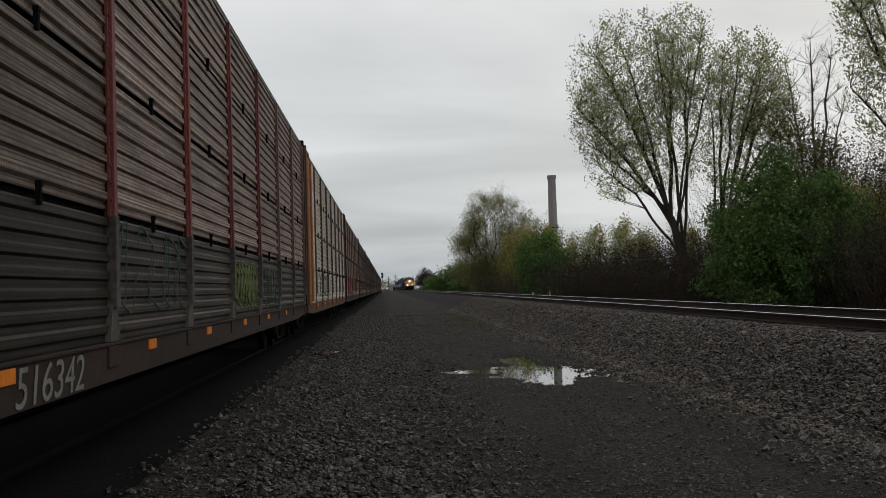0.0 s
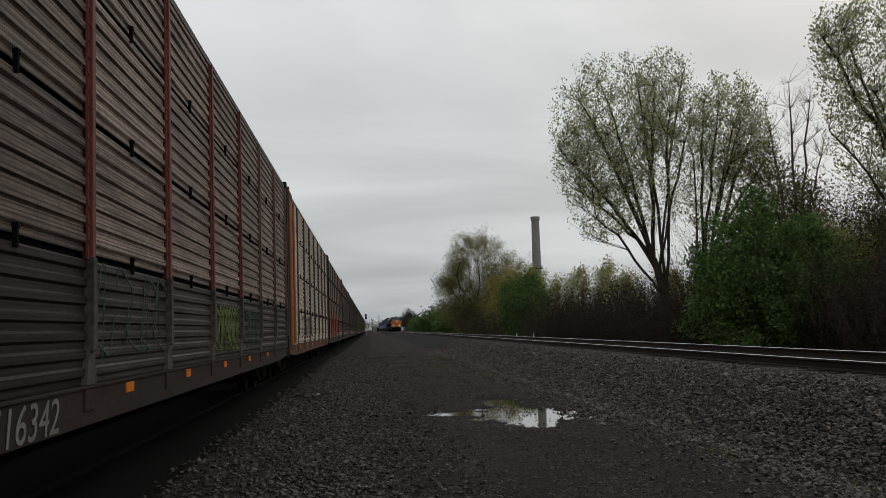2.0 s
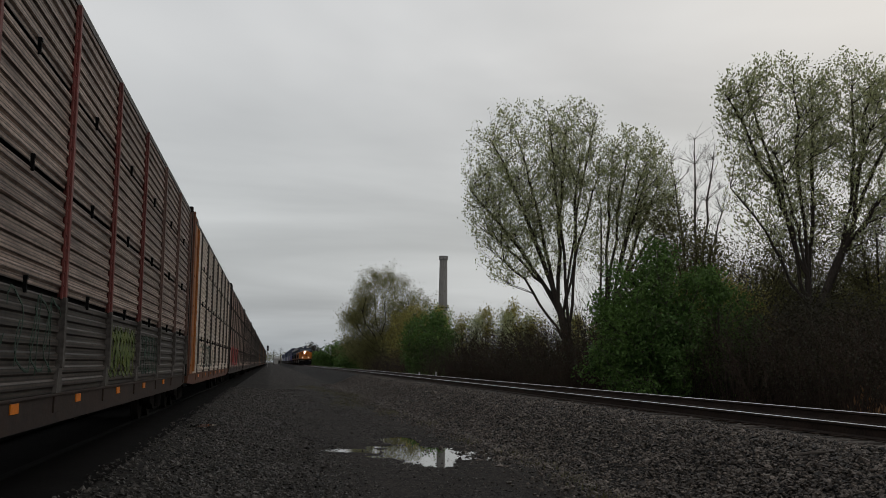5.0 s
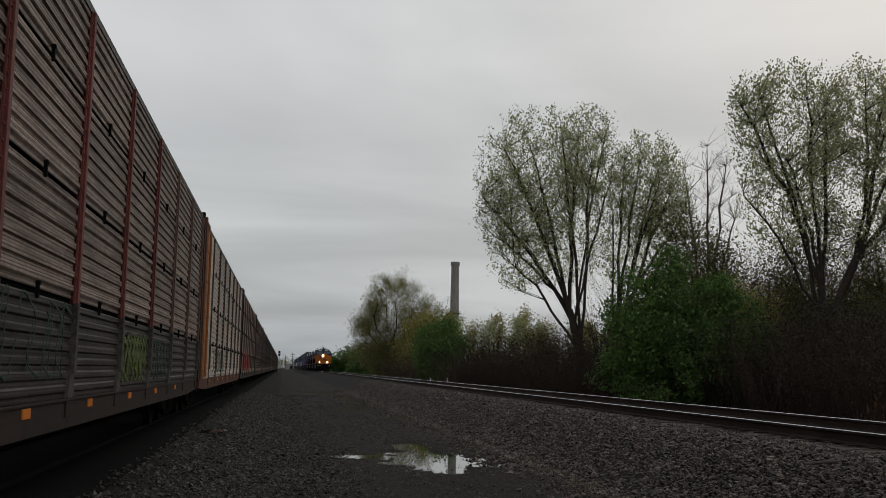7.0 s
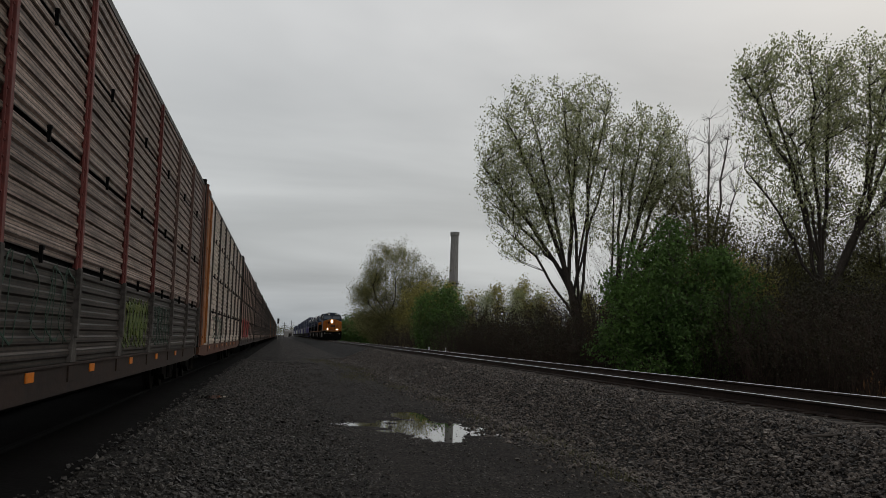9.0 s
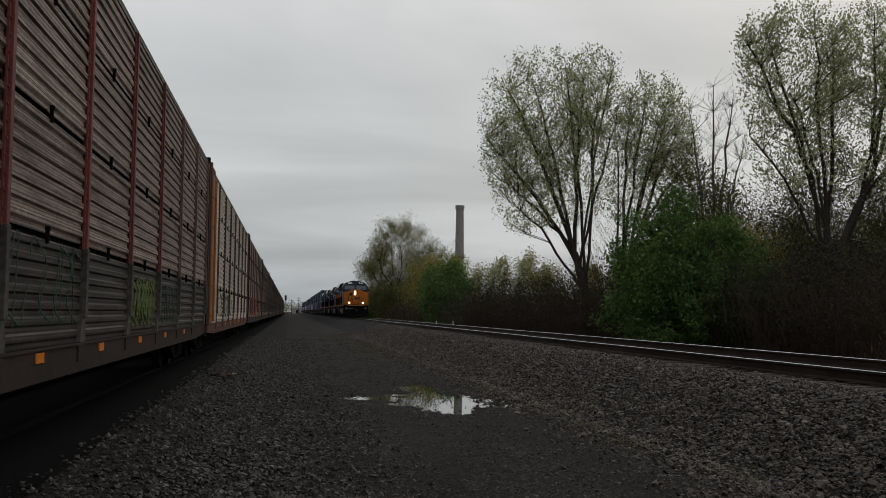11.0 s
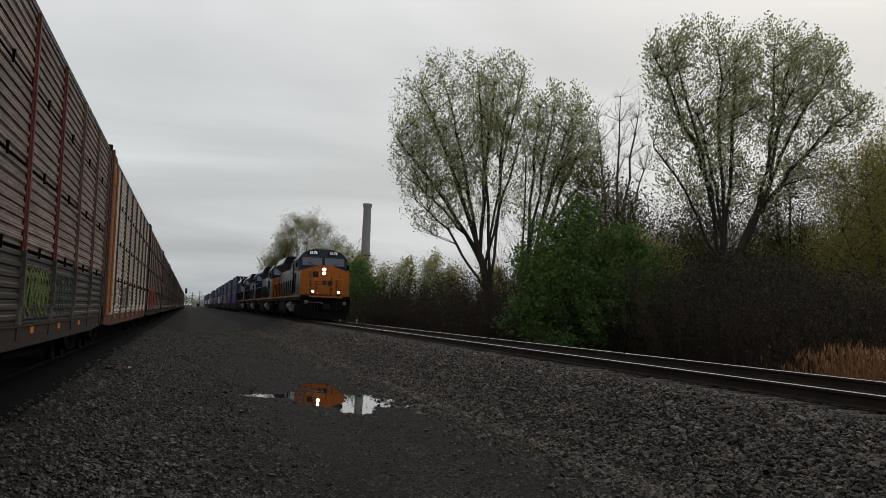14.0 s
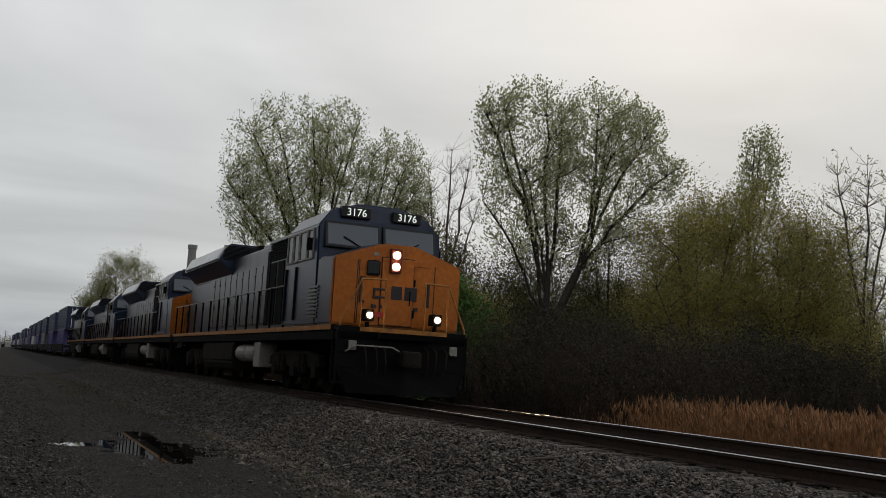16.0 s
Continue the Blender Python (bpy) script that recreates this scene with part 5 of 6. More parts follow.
def loco_truck(parent, y):
    """A three-axle locomotive bogie with side frame, boxes, springs and wheels."""
    bm = B()
    for s in (-1, 1):
        prism(bm, [(y - 2.3, 0.62), (y - 2.25, 0.85), (y - 1.2, 0.98), (y + 1.2, 0.98), (y + 2.25, 0.85), (y + 2.3, 0.62), (y + 1.4, 0.58), (y + 1.2, 0.75), (y + 0.7, 0.75), (y + 0.5, 0.58),
                   (y - 0.5, 0.58), (y - 0.7, 0.75), (y - 1.2, 0.75), (y - 1.4, 0.58)], "x", s * 1.12 - 0.08, s * 1.12 + 0.08)
        for dy in (-1.85, 0, 1.85):
            box(bm, s * 1.08 - 0.14, s * 1.08 + 0.14, y + dy - 0.2, y + dy + 0.2, 0.34, 0.72, 0.04)
        for dy in (-0.95, 0.95):
            for k in (-0.16, 0.16):
                tube(bm, (s * 1.2, y + dy + k, 0.45), (s * 1.2, y + dy + k, 0.9), 0.09, sides=10)
    box(bm, -1.0, 1.0, y - 1.6, y + 1.6, 0.6, 0.9, 0.05)
    t = part("truck", bm, M_UNDER, parent)
    for dy in (-1.85, 0, 1.85):
        bm = B()
        tube(bm, (-0.85, 0, 0), (0.85, 0, 0), 0.1)
        for s in (-1, 1):
            tube(bm, (s * 0.69, 0, 0), (s * 0.82, 0, 0), 0.53, sides=30)
            tube(bm, (s * 0.655, 0, 0), (s * 0.69, 0, 0), 0.56, sides=30)
            for k in range(6):
                a = k * math.pi / 3
                tube(bm, (s * 0.82, 0.3 * math.cos(a), 0.3 * math.sin(a)), (s * 0.83, 0.3 * math.cos(a), 0.3 * math.sin(a)), 0.05, sides=6)
        w = part("wheelset", bm, M_UNDER, t)
        w.matrix_basis = pose(0, y + dy, 0.53)
        WHEELS.append((w, y + dy))


def locomotive(label, numbered):
    """Modern six-axle diesel; local y runs from the nose backwards, z from the rail top, the nose faces -y."""
    loco = empty("diesel_locomotive", pose(RAIL_X, START_Y, RAIL_Z + 0.02), label, "locomotive", "locomotives of the moving train")
    L = 21.3
    P = lambda n, bm, m, lab="", par=None, sm=False: part(n, bm, m, par or loco, lab, sm)
    # underframe and deck
    bm = box(B(), -1.5, 1.5, -0.55, L - 0.3, 1.22, 1.42, 0.02)
    box(bm, -0.9, 0.9, 0.3, L - 1.0, 0.95, 1.25, 0.03)
    P("underframe", bm, M_BLACK)
    bm = B()
    for s in (-1, 1):
        x0, x1 = sorted((s * 1.49, s * 1.525))
        box(bm, x0, x1, 0.0, L - 0.4, 1.44, 1.55, 0.005)
    P("sill_stripe", bm, M_STRIPE, "yellow-orange stripe along the sill")
    P("walkway", box(B(), -1.48, 1.48, -0.55, L - 0.35, 1.42, 1.52, 0.01), M_BLACK)
    # nose: full width, gabled top, front door
    bm = B()
    hw = 1.54
    front = [(-hw, 1.56), (hw, 1.56), (hw, 3.05), (0.40, 3.44), (-0.40, 3.44), (-hw, 3.05)]
    lo = [bm.verts.new((x, 0.0, z)) for x, z in front]
    back = [(-hw, 1.56), (hw, 1.56), (hw, 3.10), (0.40, 3.50), (-0.40, 3.50), (-hw, 3.10)]
    hi = [bm.verts.new((x, 1.15, z)) for x, z in back]
    bm.faces.new(lo)
    bm.faces.new(hi[::-1])
    for i in range(6):
        bm.faces.new((lo[i], hi[i], hi[(i + 1) % 6], lo[(i + 1) % 6]))
    bmesh.ops.recalc_face_normals(bm, faces=bm.faces[:])
    bmesh.ops.bevel(bm, geom=bm.edges[:], offset=0.045, segments=2, affect="EDGES")
    bm.faces.ensure_lookup_table()
    bm.normal_update()
    for f in bm.faces:
        f.material_index = 0 if f.normal.y < -0.6 else 1
    nose = P("nose", bm, [M_YELLOW, M_BLUE], "orange-yellow front with dark blue sides")
    bm = box(B(), -0.40, 0.36, -0.03, 0.02, 1.62, 3.12, 0.012)
    P("nose_door", bm, M_YELLOW, "", nose)
    bm = box(B(), -0.42, 0.38, -0.008, 0.004, 1.60, 3.14, 0.002)
    P("door_gap", bm, M_BOARD, "dark gap round the nose door", nose)
    P("door_window", box(B(), -0.76, -0.46, -0.045, -0.0, 2.70, 3.04, 0.05), M_SIDE_GLASS, "", nose)
    for z in (1.9, 2.6):
        P("door_hinge", tube(B(), (0.40, -0.02, z - 0.08), (0.40, -0.02, z + 0.08), 0.02, sides=6), M_BLACK, "", nose)
    bm = B()
    pipe(bm, [(0.28, -0.02, 2.1), (0.28, -0.07, 2.1), (0.28, -0.07, 2.4), (0.28, -0.02, 2.4)], 0.012, 6)
    P("door_handle", bm, M_BLACK, "", nose)
    # emblem: plain dark blocks where the railroad's letters stand
    bm = B()
    for x0, x1, z0, z1 in ((-0.90, -0.85, 2.08, 2.66), (-0.90, -0.78, 2.61, 2.66), (-0.90, -0.78, 2.08, 2.13), (-0.58, -0.26, 2.38, 2.43), (-0.58, -0.53, 2.22, 2.43), (-0.58, -0.26, 2.20, 2.25), (-0.40, -0.36, 1.98, 2.06), (-0.6, -0.5, 1.98, 2.06), (0.4, 0.5, 1.98, 2.06),
                           (-0.16, 0.10, 2.20, 2.50), (0.16, 0.46, 2.20, 2.50), (0.72, 0.77, 2.08, 2.62), (0.66, 0.77, 2.57, 2.62), (0.66, 0.77, 2.08, 2.13)):
        P("emblem_block", box(B(), x0, x1, -0.038, -0.0, z0, z1, 0.006), M_LOGO, "dark plain emblem block", nose)
    bm.free()
    P("front_stripe", box(B(), -1.02, 1.02, -0.565, -0.545, 1.43, 1.525, 0.004), M_STRIPE, "yellow-orange stripe along the front deck edge")
    for x in (-0.98, -0.94, 0.88):
        P("nose_seam", box(B(), x, x + 0.018, -0.006, 0.004, 1.62, 3.02, 0.0), M_BOARD, "dark panel seam", nose)
    P("sand_box_lid", box(B(), 0.30, 0.72, -0.02, 0.01, 2.98, 3.12, 0.01), M_YELLOW, "", nose)
    P("class_light", box(B(), -0.62, -0.5, -0.03, 0.0, 3.14, 3.22, 0.01), M_WHITE_PAINT, "small white lamp plate", nose)
    P("warning_plate", box(B(), -0.62, -0.30, -0.045, -0.02, 1.78, 1.90, 0.004), M_RED, "small red plate", nose)
    # cab
    bm = B()
    sec = [(-hw, 1.56), (hw, 1.56), (hw, 3.90), (1.22, 4.30), (0.5, 4.52), (-0.5, 4.52), (-1.22, 4.30), (-hw, 3.90)]
    lo = [bm.verts.new((x, 1.15 + max(0, z - 3.1) * 0.22, z)) for x, z in sec]
    hi = [bm.verts.new((x, 3.9, z)) for x, z in sec]
    bm.faces.new(lo)
    bm.faces.new(hi[::-1])
    for i in range(8):
        bm.faces.new((lo[i], hi[i], hi[(i + 1) % 8], lo[(i + 1) % 8]))
    bmesh.ops.recalc_face_normals(bm, faces=bm.faces[:])
    bmesh.ops.bevel(bm, geom=bm.edges[:], offset=0.04, segments=2, affect="EDGES")
    cab = P("cab", bm, M_BLUE)
    rake = Matrix.Rotation(radians(-12.4), 4, "X")
    for s in (-1, 1):
        x0, x1 = sorted((s * 0.09, s * 1.34))
        bm = B()
        yf = 1.15 + (3.70 - 3.1) * 0.22
        box(bm, x0 - 0.05, x1 + 0.05, yf - 0.03, yf + 0.03, 3.38, 4.02, 0.02, rake)
        P("window_frame", bm, M_BOARD, "", cab)
        bm = box(B(), x0, x1, yf - 0.045, yf + 0.0, 3.43, 3.97, 0.03, rake)
        w = P("windshield", bm, M_WINDOW, "", cab)
        bm = B()
        pipe(bm, [(s * 0.45, yf - 0.13, 3.40), (s * 0.95, yf - 0.08, 3.66)], 0.014, 5)
        P("wiper", bm, M_BLACK, "", cab)
        yb = 1.15 + (4.22 - 3.1) * 0.22
        nb = P("number_board", box(B(), s * 0.64 - 0.36, s * 0.64 + 0.36, yb - 0.10, yb + 0.12, 4.14, 4.40, 0.02), M_BOARD, "black number board", cab)
        if numbered:
            lettering("board_digits", "3176", 0.25, M_DIGIT, cab, pose(s * 0.64, yb - 0.103, 4.185, 90, 0, 0), "white illuminated road number")
        # side windows
        for a, b in ((1.62, 2.02), (2.14, 2.70), (2.82, 3.24), (3.36, 3.78)):
            x0, x1 = sorted((s * 1.52, s * 1.55))
            P("side_window", box(B(), x0, x1, a, b, 3.15, 3.80, 0.01), M_SIDE_GLASS, "", cab)
            bm = B()
            for ya, yb2, za, zb in ((a - 0.04, b + 0.04, 3.80, 3.84), (a - 0.04, b + 0.04, 3.11, 3.15), (a - 0.04, a, 3.11, 3.84), (b, b + 0.04, 3.11, 3.84)):
                box(bm, min(s * 1.52, s * 1.575), max(s * 1.52, s * 1.575), ya, yb2, za, zb)
            P("side_window_frame", bm, M_GREY_TANK, "", cab)
        bm = B()
        box(bm, min(s * 1.53, s * 1.70), max(s * 1.53, s * 1.70), 1.60, 1.64, 3.3, 3.6, 0.01)
        P("mirror", bm, M_BLACK, "", cab)
        # lower louvres on the nose and cab sides
        bm = B()
        for k in range(9):
            z = 1.72 + k * 0.085
            box(bm, min(s * 1.53, s * 1.565), max(s * 1.53, s * 1.565), 0.95, 1.75, z, z + 0.05, 0.004)
        P("louvre", bm, M_HOOD, "", cab)
    bm = box(B(), -0.6, 0.6, 2.4, 3.4, 4.49, 4.58, 0.03)
    P("air_conditioner", bm, M_BLUE, "", cab)
    bm = B()
    for k in range(3):
        tube(bm, (-0.5 + k * 0.12, 4.7, 4.05), (-0.5 + k * 0.12, 4.4 - 0.06 * k, 4.05), 0.03, 0.06, 8)
    P("horn", bm, M_BLACK, "", cab)
    # headlights
    bm = box(B(), -0.24, 0.04, -0.09, 0.02, 2.78, 3.34, 0.04)
    P("headlight_housing", bm, M_RED_DARK, "dark red headlight housing", nose)
    for z in (2.93, 3.19):
        tube_bm = tube(B(), (-0.10, -0.11, z), (-0.10, -0.085, z), 0.082, sides=18)
        P("headlight", tube_bm, M_HEADLIGHT, "lit round headlight", nose)
    for s in (-1, 1):
        bm = box(B(), s * 0.80 - 0.11, s * 0.80 + 0.11, -0.50, -0.22, 1.66, 1.92, 0.03)
        tube(bm, (s * 0.80, -0.36, 1.5), (s * 0.80, -0.36, 1.65), 0.05, sides=8)
        d = P("ditch_light_housing", bm, M_BLACK)
        P("ditch_light", tube(B(), (s * 0.80, -0.525, 1.79), (s * 0.80, -0.50, 1.79), 0.066, sides=18), M_DITCH, "lit ditch light", d)
    # hood, cabinets, exhaust, radiators
    bm = box(B(), -1.36, 1.36, 3.9, 6.6, 1.5, 4.0, 0.04)
    P("equipment_cabinet", bm, M_HOOD, "grey-blue cabinet with painted sheen streaks behind the cab")
    for s in (-1, 1):
        for y, w, z0, z1 in ((4.05, 0.5, 1.7, 2.5), (4.75, 0.62, 1.65, 3.35), (5.55, 0.62, 1.65, 3.35), (6.25, 0.3, 1.65, 3.7)):
            P("cabinet_door", box(B(), min(s * 1.35, s * 1.385), max(s * 1.35, s * 1.385), y, y + w, z0, z1, 0.012), M_BLACK, "black cabinet door")
    bm = box(B(), -0.98, 0.98, 6.6, 20.6, 1.5, 4.05, 0.06)
    hood = P("engine_hood", bm, M_HOOD)
    for s in (-1, 1):
        for k in range(11):
            y = 6.8 + k * 0.88
            bm = B()
            x0, x1 = sorted((s * 0.975, s * 1.02))
            box(bm, x0, x1, y, y + 0.80, 1.75, 3.5, 0.02)
            for zz in (1.95, 2.7, 3.2):
                box(bm, min(s * 1.015, s * 1.04), max(s * 1.015, s * 1.04), y + 0.02, y + 0.14, zz, zz + 0.05)
            box(bm, min(s * 1.0, s * 1.03), max(s * 1.0, s * 1.03), y + 0.66, y + 0.70, 2.4, 2.6, 0.005)
            P("hood_door", bm, M_HOOD, "", hood)
        bm = B()
        for k in range(8):
            z = 3.4 + k * 0.065
            box(bm, min(s * 1.35, s * 1.41), max(s * 1.35, s * 1.41), 4.3, 6.2, z, z + 0.04, 0.004)
        P("cabinet_grille", bm, M_BLACK)
    bm = box(B(), -0.7, 0.7, 10.6, 12.0, 4.03, 4.34, 0.05)
    P("exhaust_stack", bm, M_BLACK, "", hood)
    bm = box(B(), -0.8, 0.8, 7.2, 9.6, 4.03, 4.20, 0.05)
    P("dynamic_brake_box", bm, M_HOOD, "", hood)
    bm = B()
    prism(bm, [(-0.99, 1.52), (0.99, 1.52), (0.99, 3.5), (1.50, 3.98), (1.22, 4.50), (1.1, 4.56), (-1.1, 4.56), (-1.22, 4.50), (-1.50, 3.98), (-0.99, 3.5)], "y", 12.9, 19.6)
    bmesh.ops.bevel(bm, geom=bm.edges[:], offset=0.03, segments=2, affect="EDGES")
    rad = P("radiator_section", bm, M_BLUE)
    for s in (-1, 1):
        tilt = Matrix.Rotation(-s * math.atan2(0.28, 0.52), 4, "Y")
        bm = box(B(), s * 1.37 - 0.015, s * 1.37 + 0.015, 13.2, 19.4, 4.25 - 0.25, 4.25 + 0.25, 0.008, tilt)
        for k in range(5):
            y = 13.25 + k * 1.52
            box(bm, s * 1.375 - 0.02, s * 1.375 + 0.02, y, y + 0.05, 4.0, 4.5, 0.0, tilt)
        P("radiator_panel", bm, M_RADIATOR, "pale grey radiator screen", rad)
    bm = B()
    for k in range(12):
        box(bm, -1.35, 1.35, 12.87, 12.91, 4.00 + k * 0.042, 4.02 + k * 0.042)
    P("intake_grille", bm, M_BLACK, "", rad)
    # tanks and gear below the deck
    bm = B()
    prism(bm, [(-1.35, 0.32), (1.35, 0.32), (1.5, 0.6), (1.5, 1.2), (-1.5, 1.2), (-1.5, 0.6)], "y", 9.6, 14.4)
    bmesh.ops.bevel(bm, geom=bm.edges[:], offset=0.06, segments=2, affect="EDGES")
    P("fuel_tank", bm, M_UNDER)
    for s in (-1, 1):
        for y0, y1 in ((7.2, 8.3), (8.4, 9.5)):
            bm = tube(B(), (s * 1.18, y0, 0.88), (s * 1.18, y1, 0.88), 0.26, sides=18)
            P("air_tank", bm, M_GREY_TANK, "grey cylindrical air tank")
        P("battery_box", box(B(), min(s * 0.95, s * 1.45), max(s * 0.95, s * 1.45), 6.4, 7.1, 0.5, 1.2, 0.03), M_GREY_TANK)
    loco_truck(loco, 3.9)
    loco_truck(loco, 17.0)
    # pilot, plow, coupler, steps, hoses
    bm = B()
    prism(bm, [(-1.5, 1.40), (1.5, 1.40), (1.5, 0.62), (1.25, 0.14), (-1.25, 0.14), (-1.5, 0.62)], "y", -0.55, -0.40)
    P("pilot", bm, M_BLACK)
    bm = B()
    v = [bm.verts.new(p) for p in ((-1.42, -0.56, 0.62), (1.42, -0.56, 0.62), (1.25, -0.56, 0.12), (-1.25, -0.56, 0.12), (0, -0.80, 0.10), (0, -0.72, 0.62))]
    for f in ((0, 5, 4, 3), (5, 1, 2, 4), (3, 4, 2), (0, 1, 5)):
        bm.faces.new([v[i] for i in f])
    bmesh.ops.recalc_face_normals(bm, faces=bm.faces[:])
    P("snow_plow", bm, M_BLACK)
    bm = box(B(), -0.14, 0.14, -0.95, -0.5, 0.74, 1.0, 0.03)
    box(bm, -0.22, 0.22, -1.15, -0.88, 0.70, 1.05, 0.07)
    P("coupler", bm, M_UNDER)
    lever = pipe(B(), [(-1.34, -0.60, 0.98), (-1.1, -0.66, 1.12), (-0.3, -0.70, 1.12), (-0.18, -0.80, 1.04)], 0.016, 6)
    P("uncoupling_lever", lever, M_GREY_TANK, "grey uncoupling lever")
    P("anticlimber", prism(B(), [(-0.56, 1.26), (-0.56, 1.42), (-0.80, 1.42), (-0.74, 1.30)], "x", -0.62, 0.62), M_BLACK, "ribbed black anticlimber shelf")
    for x in (-1.18, 1.18):
        P("cable_socket", box(B(), x - 0.09, x + 0.09, -0.62, -0.55, 1.02, 1.22, 0.02), M_GREY_TANK)
    for x in (-0.95, -0.7, -0.5, 0.5, 0.7, 0.95):
        P("air_hose", pipe(B(), [(x, -0.56, 1.15), (x, -0.78, 1.05), (x * 0.96, -0.82, 0.75), (x * 0.92, -0.72, 0.55)], 0.022, 6), M_UNDER)
    for s in (-1, 1):
        bm = B()
        for k in range(4):
            z = 0.30 + k * 0.32
            box(bm, min(s * 1.05, s * 1.52), max(s * 1.05, s * 1.52), -0.55 + 0.0 * k, -0.25, z, z + 0.035, 0.006)
        box(bm, min(s * 1.5, s * 1.53), max(s * 1.5, s * 1.53), -0.56, -0.50, 0.28, 1.45, 0.004)
        box(bm, min(s * 1.5, s * 1.53), max(s * 1.5, s * 1.53), -0.28, -0.22, 0.28, 1.45, 0.004)
        P("front_step", bm, M_BLACK)
        bm = B()
        pipe(bm, [(s * 1.46, -0.52, 1.45), (s * 1.46, -0.52, 1.60), (s * 1.02, -0.52, 2.56), (s * 0.45, -0.52, 2.58)], 0.022, 8)
        for x in (1.02, 0.47):
            tube(bm, (s * x, -0.52, 1.5), (s * x, -0.52, 2.58), 0.02, sides=8)
        P("front_handrail", bm, M_STRIPE, "yellow-orange front handrail")
        bm = B()
        pipe(bm, [(s * 1.47, 3.95, 2.62), (s * 1.47, 20.8, 2.62)], 0.022, 6)
        hr = P("side_handrail", bm, M_GREY_TANK, "grey side handrail")
        for k in range(13):
            y = 4.1 + k * 1.38
            P("stanchion", box(B(), s * 1.47 - 0.025, s * 1.47 + 0.025, y - 0.035, y + 0.035, 1.52, 2.62), M_BLACK, "", hr)
        for y in (4.4, 3.5):
            P("grab_iron", tube(B(), (s * 1.56, y - 0.6, 1.7), (s * 1.56, y - 0.6, 3.0), 0.03, sides=6), M_BLACK)
    return loco


lead = locomotive("orange-nosed dark blue diesel locomotive with lit headlights", True)
TRAIN = [(lead, 0.0)]


def trailing_loco(k):
    """The followers: same type, lamps out, so they take dark lenses."""
    c = copy_thing(lead, pose(RAIL_X, START_Y, RAIL_Z + 0.02))
    c["label"] = "dark blue diesel locomotive coupled behind the leader, lamps out"
    for o in list(c.children_recursive):
        if o.name.startswith("headlight") and "housing" not in o.name or o.name.startswith("ditch_light") and "housing" not in o.name:
            o.material_slots[0].link = "OBJECT"
            o.material_slots[0].material = M_WINDOW
            o["label"] = "unlit lamp lens"
        elif k > 1 and (o.name.startswith("nose") or o.name.startswith("headlight_housing")):
            for slot in o.material_slots:
                slot.link = "OBJECT"
                slot.material = M_BLUE
            if o.name.startswith("nose.") or o.name == "nose":
                o["label"] = "dark blue front"
        elif o.name.startswith("board_digits"):
            bpy.data.objects.remove(o)
    TRAIN.append((c, k * 21.7))


for k in (1, 2, 3):
    trailing_loco(k)

# ---------- container wagons ----------
M_BOX_NAVY = mat("navy_container_paint", (0.030, 0.042, 0.085), (0.016, 0.021, 0.04), rough=0.5, grain=6, stain=0.6)
M_BOX_GREY = mat("grey_container_paint", (0.20, 0.21, 0.23), (0.11, 0.115, 0.12), rough=0.5, grain=6, stain=0.6)
M_BOX_WHITE = mat("white_container_paint", (0.55, 0.56, 0.57), (0.36, 0.36, 0.36), rough=0.5, grain=6, stain=0.6)
M_BOX_PURPLE = mat("violet_blue_container_paint", (0.085, 0.075, 0.21), (0.045, 0.04, 0.11), rough=0.5, grain=6, stain=0.6)


def container(parent, z, length, material, label):
    """Corrugated steel box with corner posts, castings and doors."""
    bm = B()
    n = int(length / 0.6)
    for s in (-1, 1):
        pts = []
        for i in range(n):
            y = -length / 2 + 0.15 + i * (length - 0.3) / n
            w = (length - 0.3) / n
            pts += [(s * 1.27, y), (s * 1.27, y + 0.4 * w), (s * 1.235, y + 0.5 * w), (s * 1.235, y + 0.9 * w)]
        pts.append((s * 1.27, length / 2 - 0.15))
        lo = [bm.verts.new((x, y, z + 0.1)) for x, y in pts]
        hi = [bm.verts.new((x, y, z + 2.36)) for x, y in pts]
        for i in range(len(pts) - 1):
            bm.faces.new((lo[i], lo[i + 1], hi[i + 1], hi[i]))
    box(bm, -1.22, 1.22, -length / 2 + 0.03, length / 2 - 0.03, z + 0.05, z + 2.44)
    for s in (-1, 1):
        x0, x1 = sorted((s * 1.18, s * 1.30))
        box(bm, x0, x1, -length / 2, length / 2, z, z + 0.13)
        box(bm, x0, x1, -length / 2, length / 2, z + 2.35, z + 2.47)
        for y in (-length / 2 + 0.08, length / 2 - 0.08):
            box(bm, x0, x1 if s > 0 else x1, y - 0.08, y + 0.08, z, z + 2.47)
    c = part("container", bm, material, parent, label)
    bm = B()
    for s in (-1, 1):
        for x in (0.35, 0.75):
            tube(bm, (s * x, -length / 2 - 0.0, z + 0.15), (s * x, -length / 2 - 0.0, z + 2.33), 0.03, sides=6)
    part("door_bar", bm, M_RADIATOR, c)


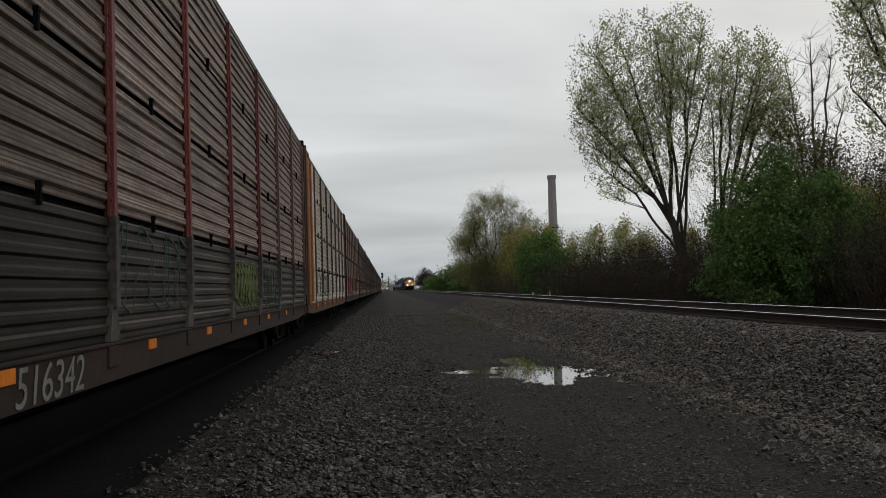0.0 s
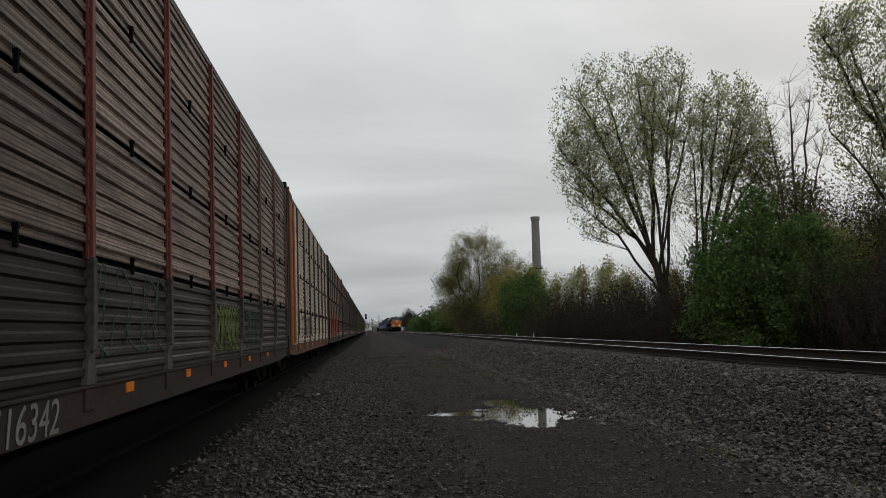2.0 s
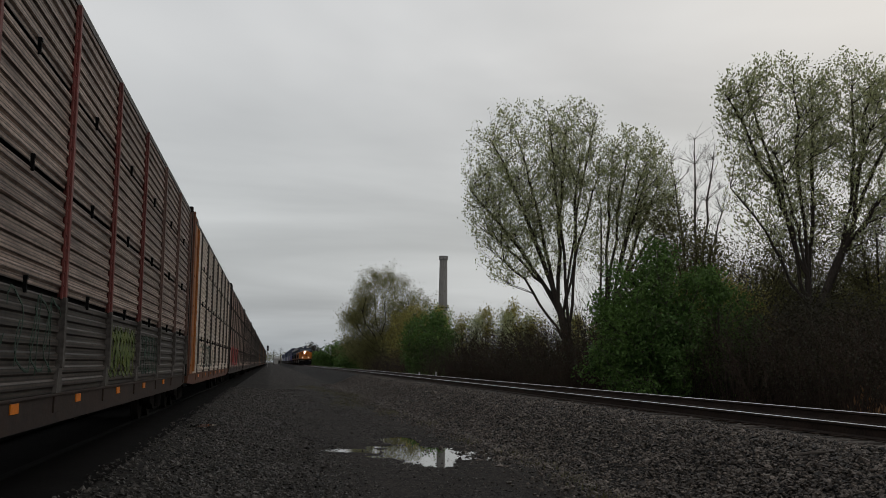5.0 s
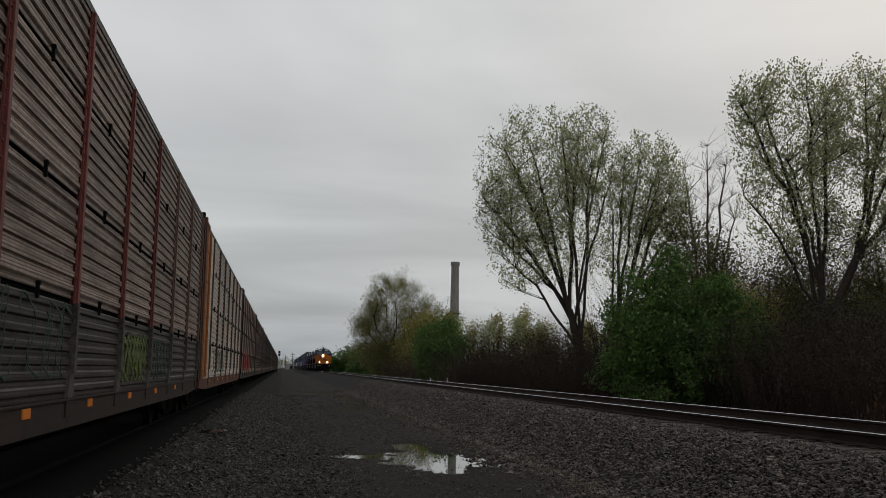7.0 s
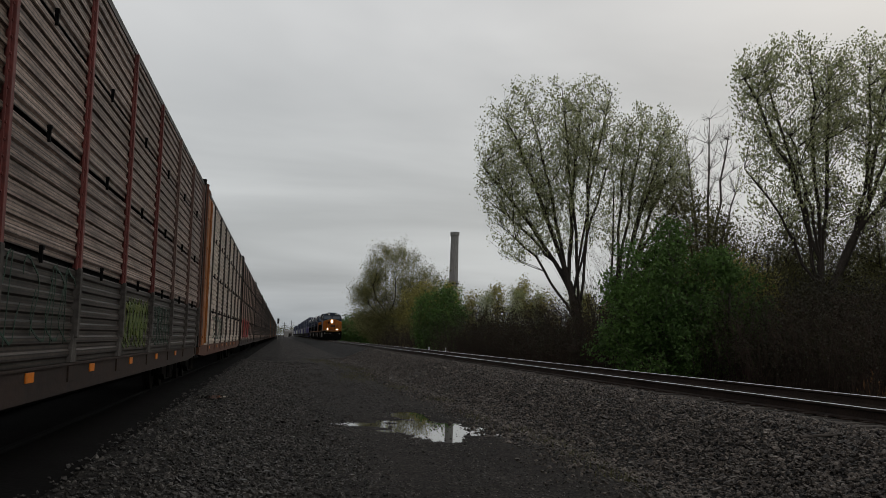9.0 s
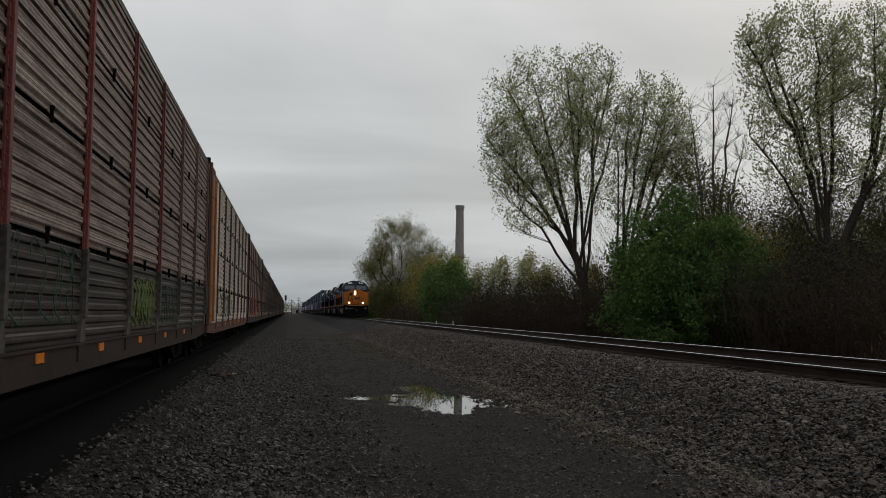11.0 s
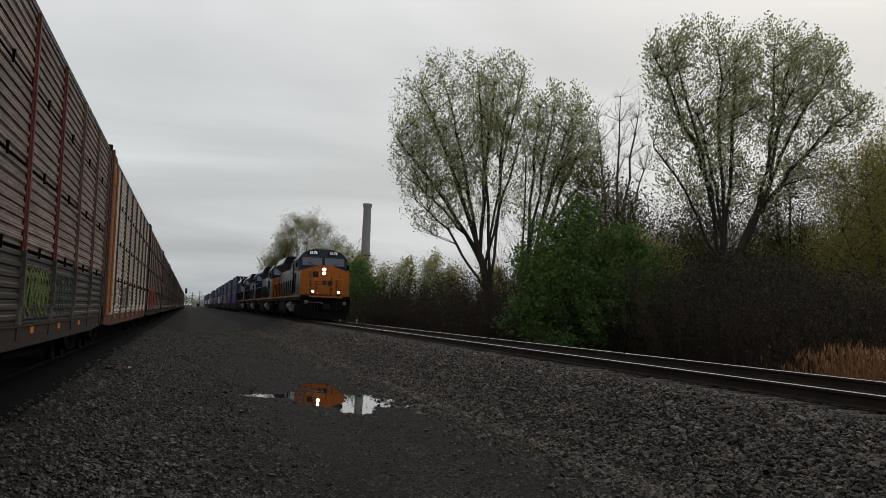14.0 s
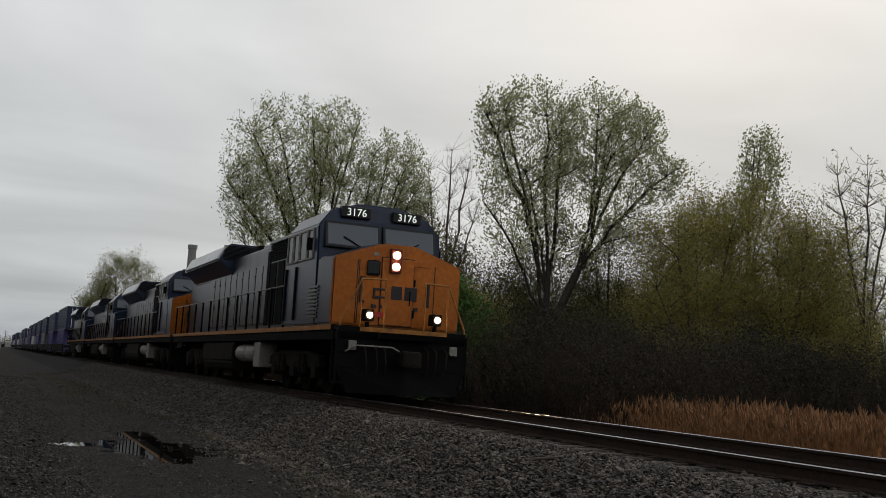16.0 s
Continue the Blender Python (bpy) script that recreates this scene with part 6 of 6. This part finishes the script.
def well_car(y, lower, upper, label, length=16.15):
    w = empty("container_wagon", pose(RAIL_X, START_Y + y, RAIL_Z + 0.02), label, "freight wagon", "container wagons of the moving train")
    bm = B()
    for s in (-1, 1):
        x0, x1 = sorted((s * 1.36, s * 1.48))
        box(bm, x0, x1, -9.0, 9.0, 0.45, 1.25, 0.02)
    box(bm, -1.36, 1.36, -8.6, 8.6, 0.25, 0.36, 0.01)
    for s in (-1, 1):
        box(bm, -1.4, 1.4, s * 9.6 - 0.95, s * 9.6 + 0.95, 0.85, 1.15, 0.03)
        tube(bm, (-1.0, s * 9.3, 1.4), (0.2, s * 9.3, 1.4), 0.2, sides=12)
    part("well_frame", bm, M_UNDER, w)
    for s in (-1, 1):
        freight_truck(w, s * 10.1)
    if lower:
        container(w, 0.37, 12.2 if length > 13 else length, lower, "lower stacked container")
    if upper:
        container(w, 2.86, length, upper, "upper stacked container")
    return w


first = 102.0
boxes = ((M_BOX_PURPLE, M_BOX_NAVY), (M_BOX_PURPLE, M_BOX_NAVY), (M_BOX_GREY, M_BOX_NAVY), (M_BOX_PURPLE, M_BOX_NAVY), (M_BOX_WHITE, M_BOX_NAVY), (M_BOX_PURPLE, M_BOX_NAVY))
kinds = {}
for i in range(16):
    lo, up = boxes[i % 6]
    if i in (6, 9, 10, 13):
        lo, up = (M_BOX_GREY, M_BOX_WHITE, M_BOX_NAVY)[i % 3], None
    key = (lo.name, up.name if up else "")
    y = first + i * 22.3
    if key in kinds:
        w = copy_thing(kinds[key], pose(RAIL_X, START_Y + y, RAIL_Z + 0.02))
    else:
        w = kinds[key] = well_car(y, lo, up, "double-stack well wagon with dark blue containers" if up else "well wagon with a single low container")
    TRAIN.append((w, y))


def motions():
    """The whole train runs towards the viewer at a steady speed."""
    for thing, back in TRAIN:
        walk(thing, [(t, pose(RAIL_X, START_Y + back - SPEED * t, RAIL_Z + 0.02)) for t in (0, 4, 8, 12, 16)])
    for w, y in WHEELS:
        walk(w, [(k / 30, pose(0, y, 0.53, -math.degrees(SPEED / 0.53) * k / 30)) for k in range(481)])


motions()
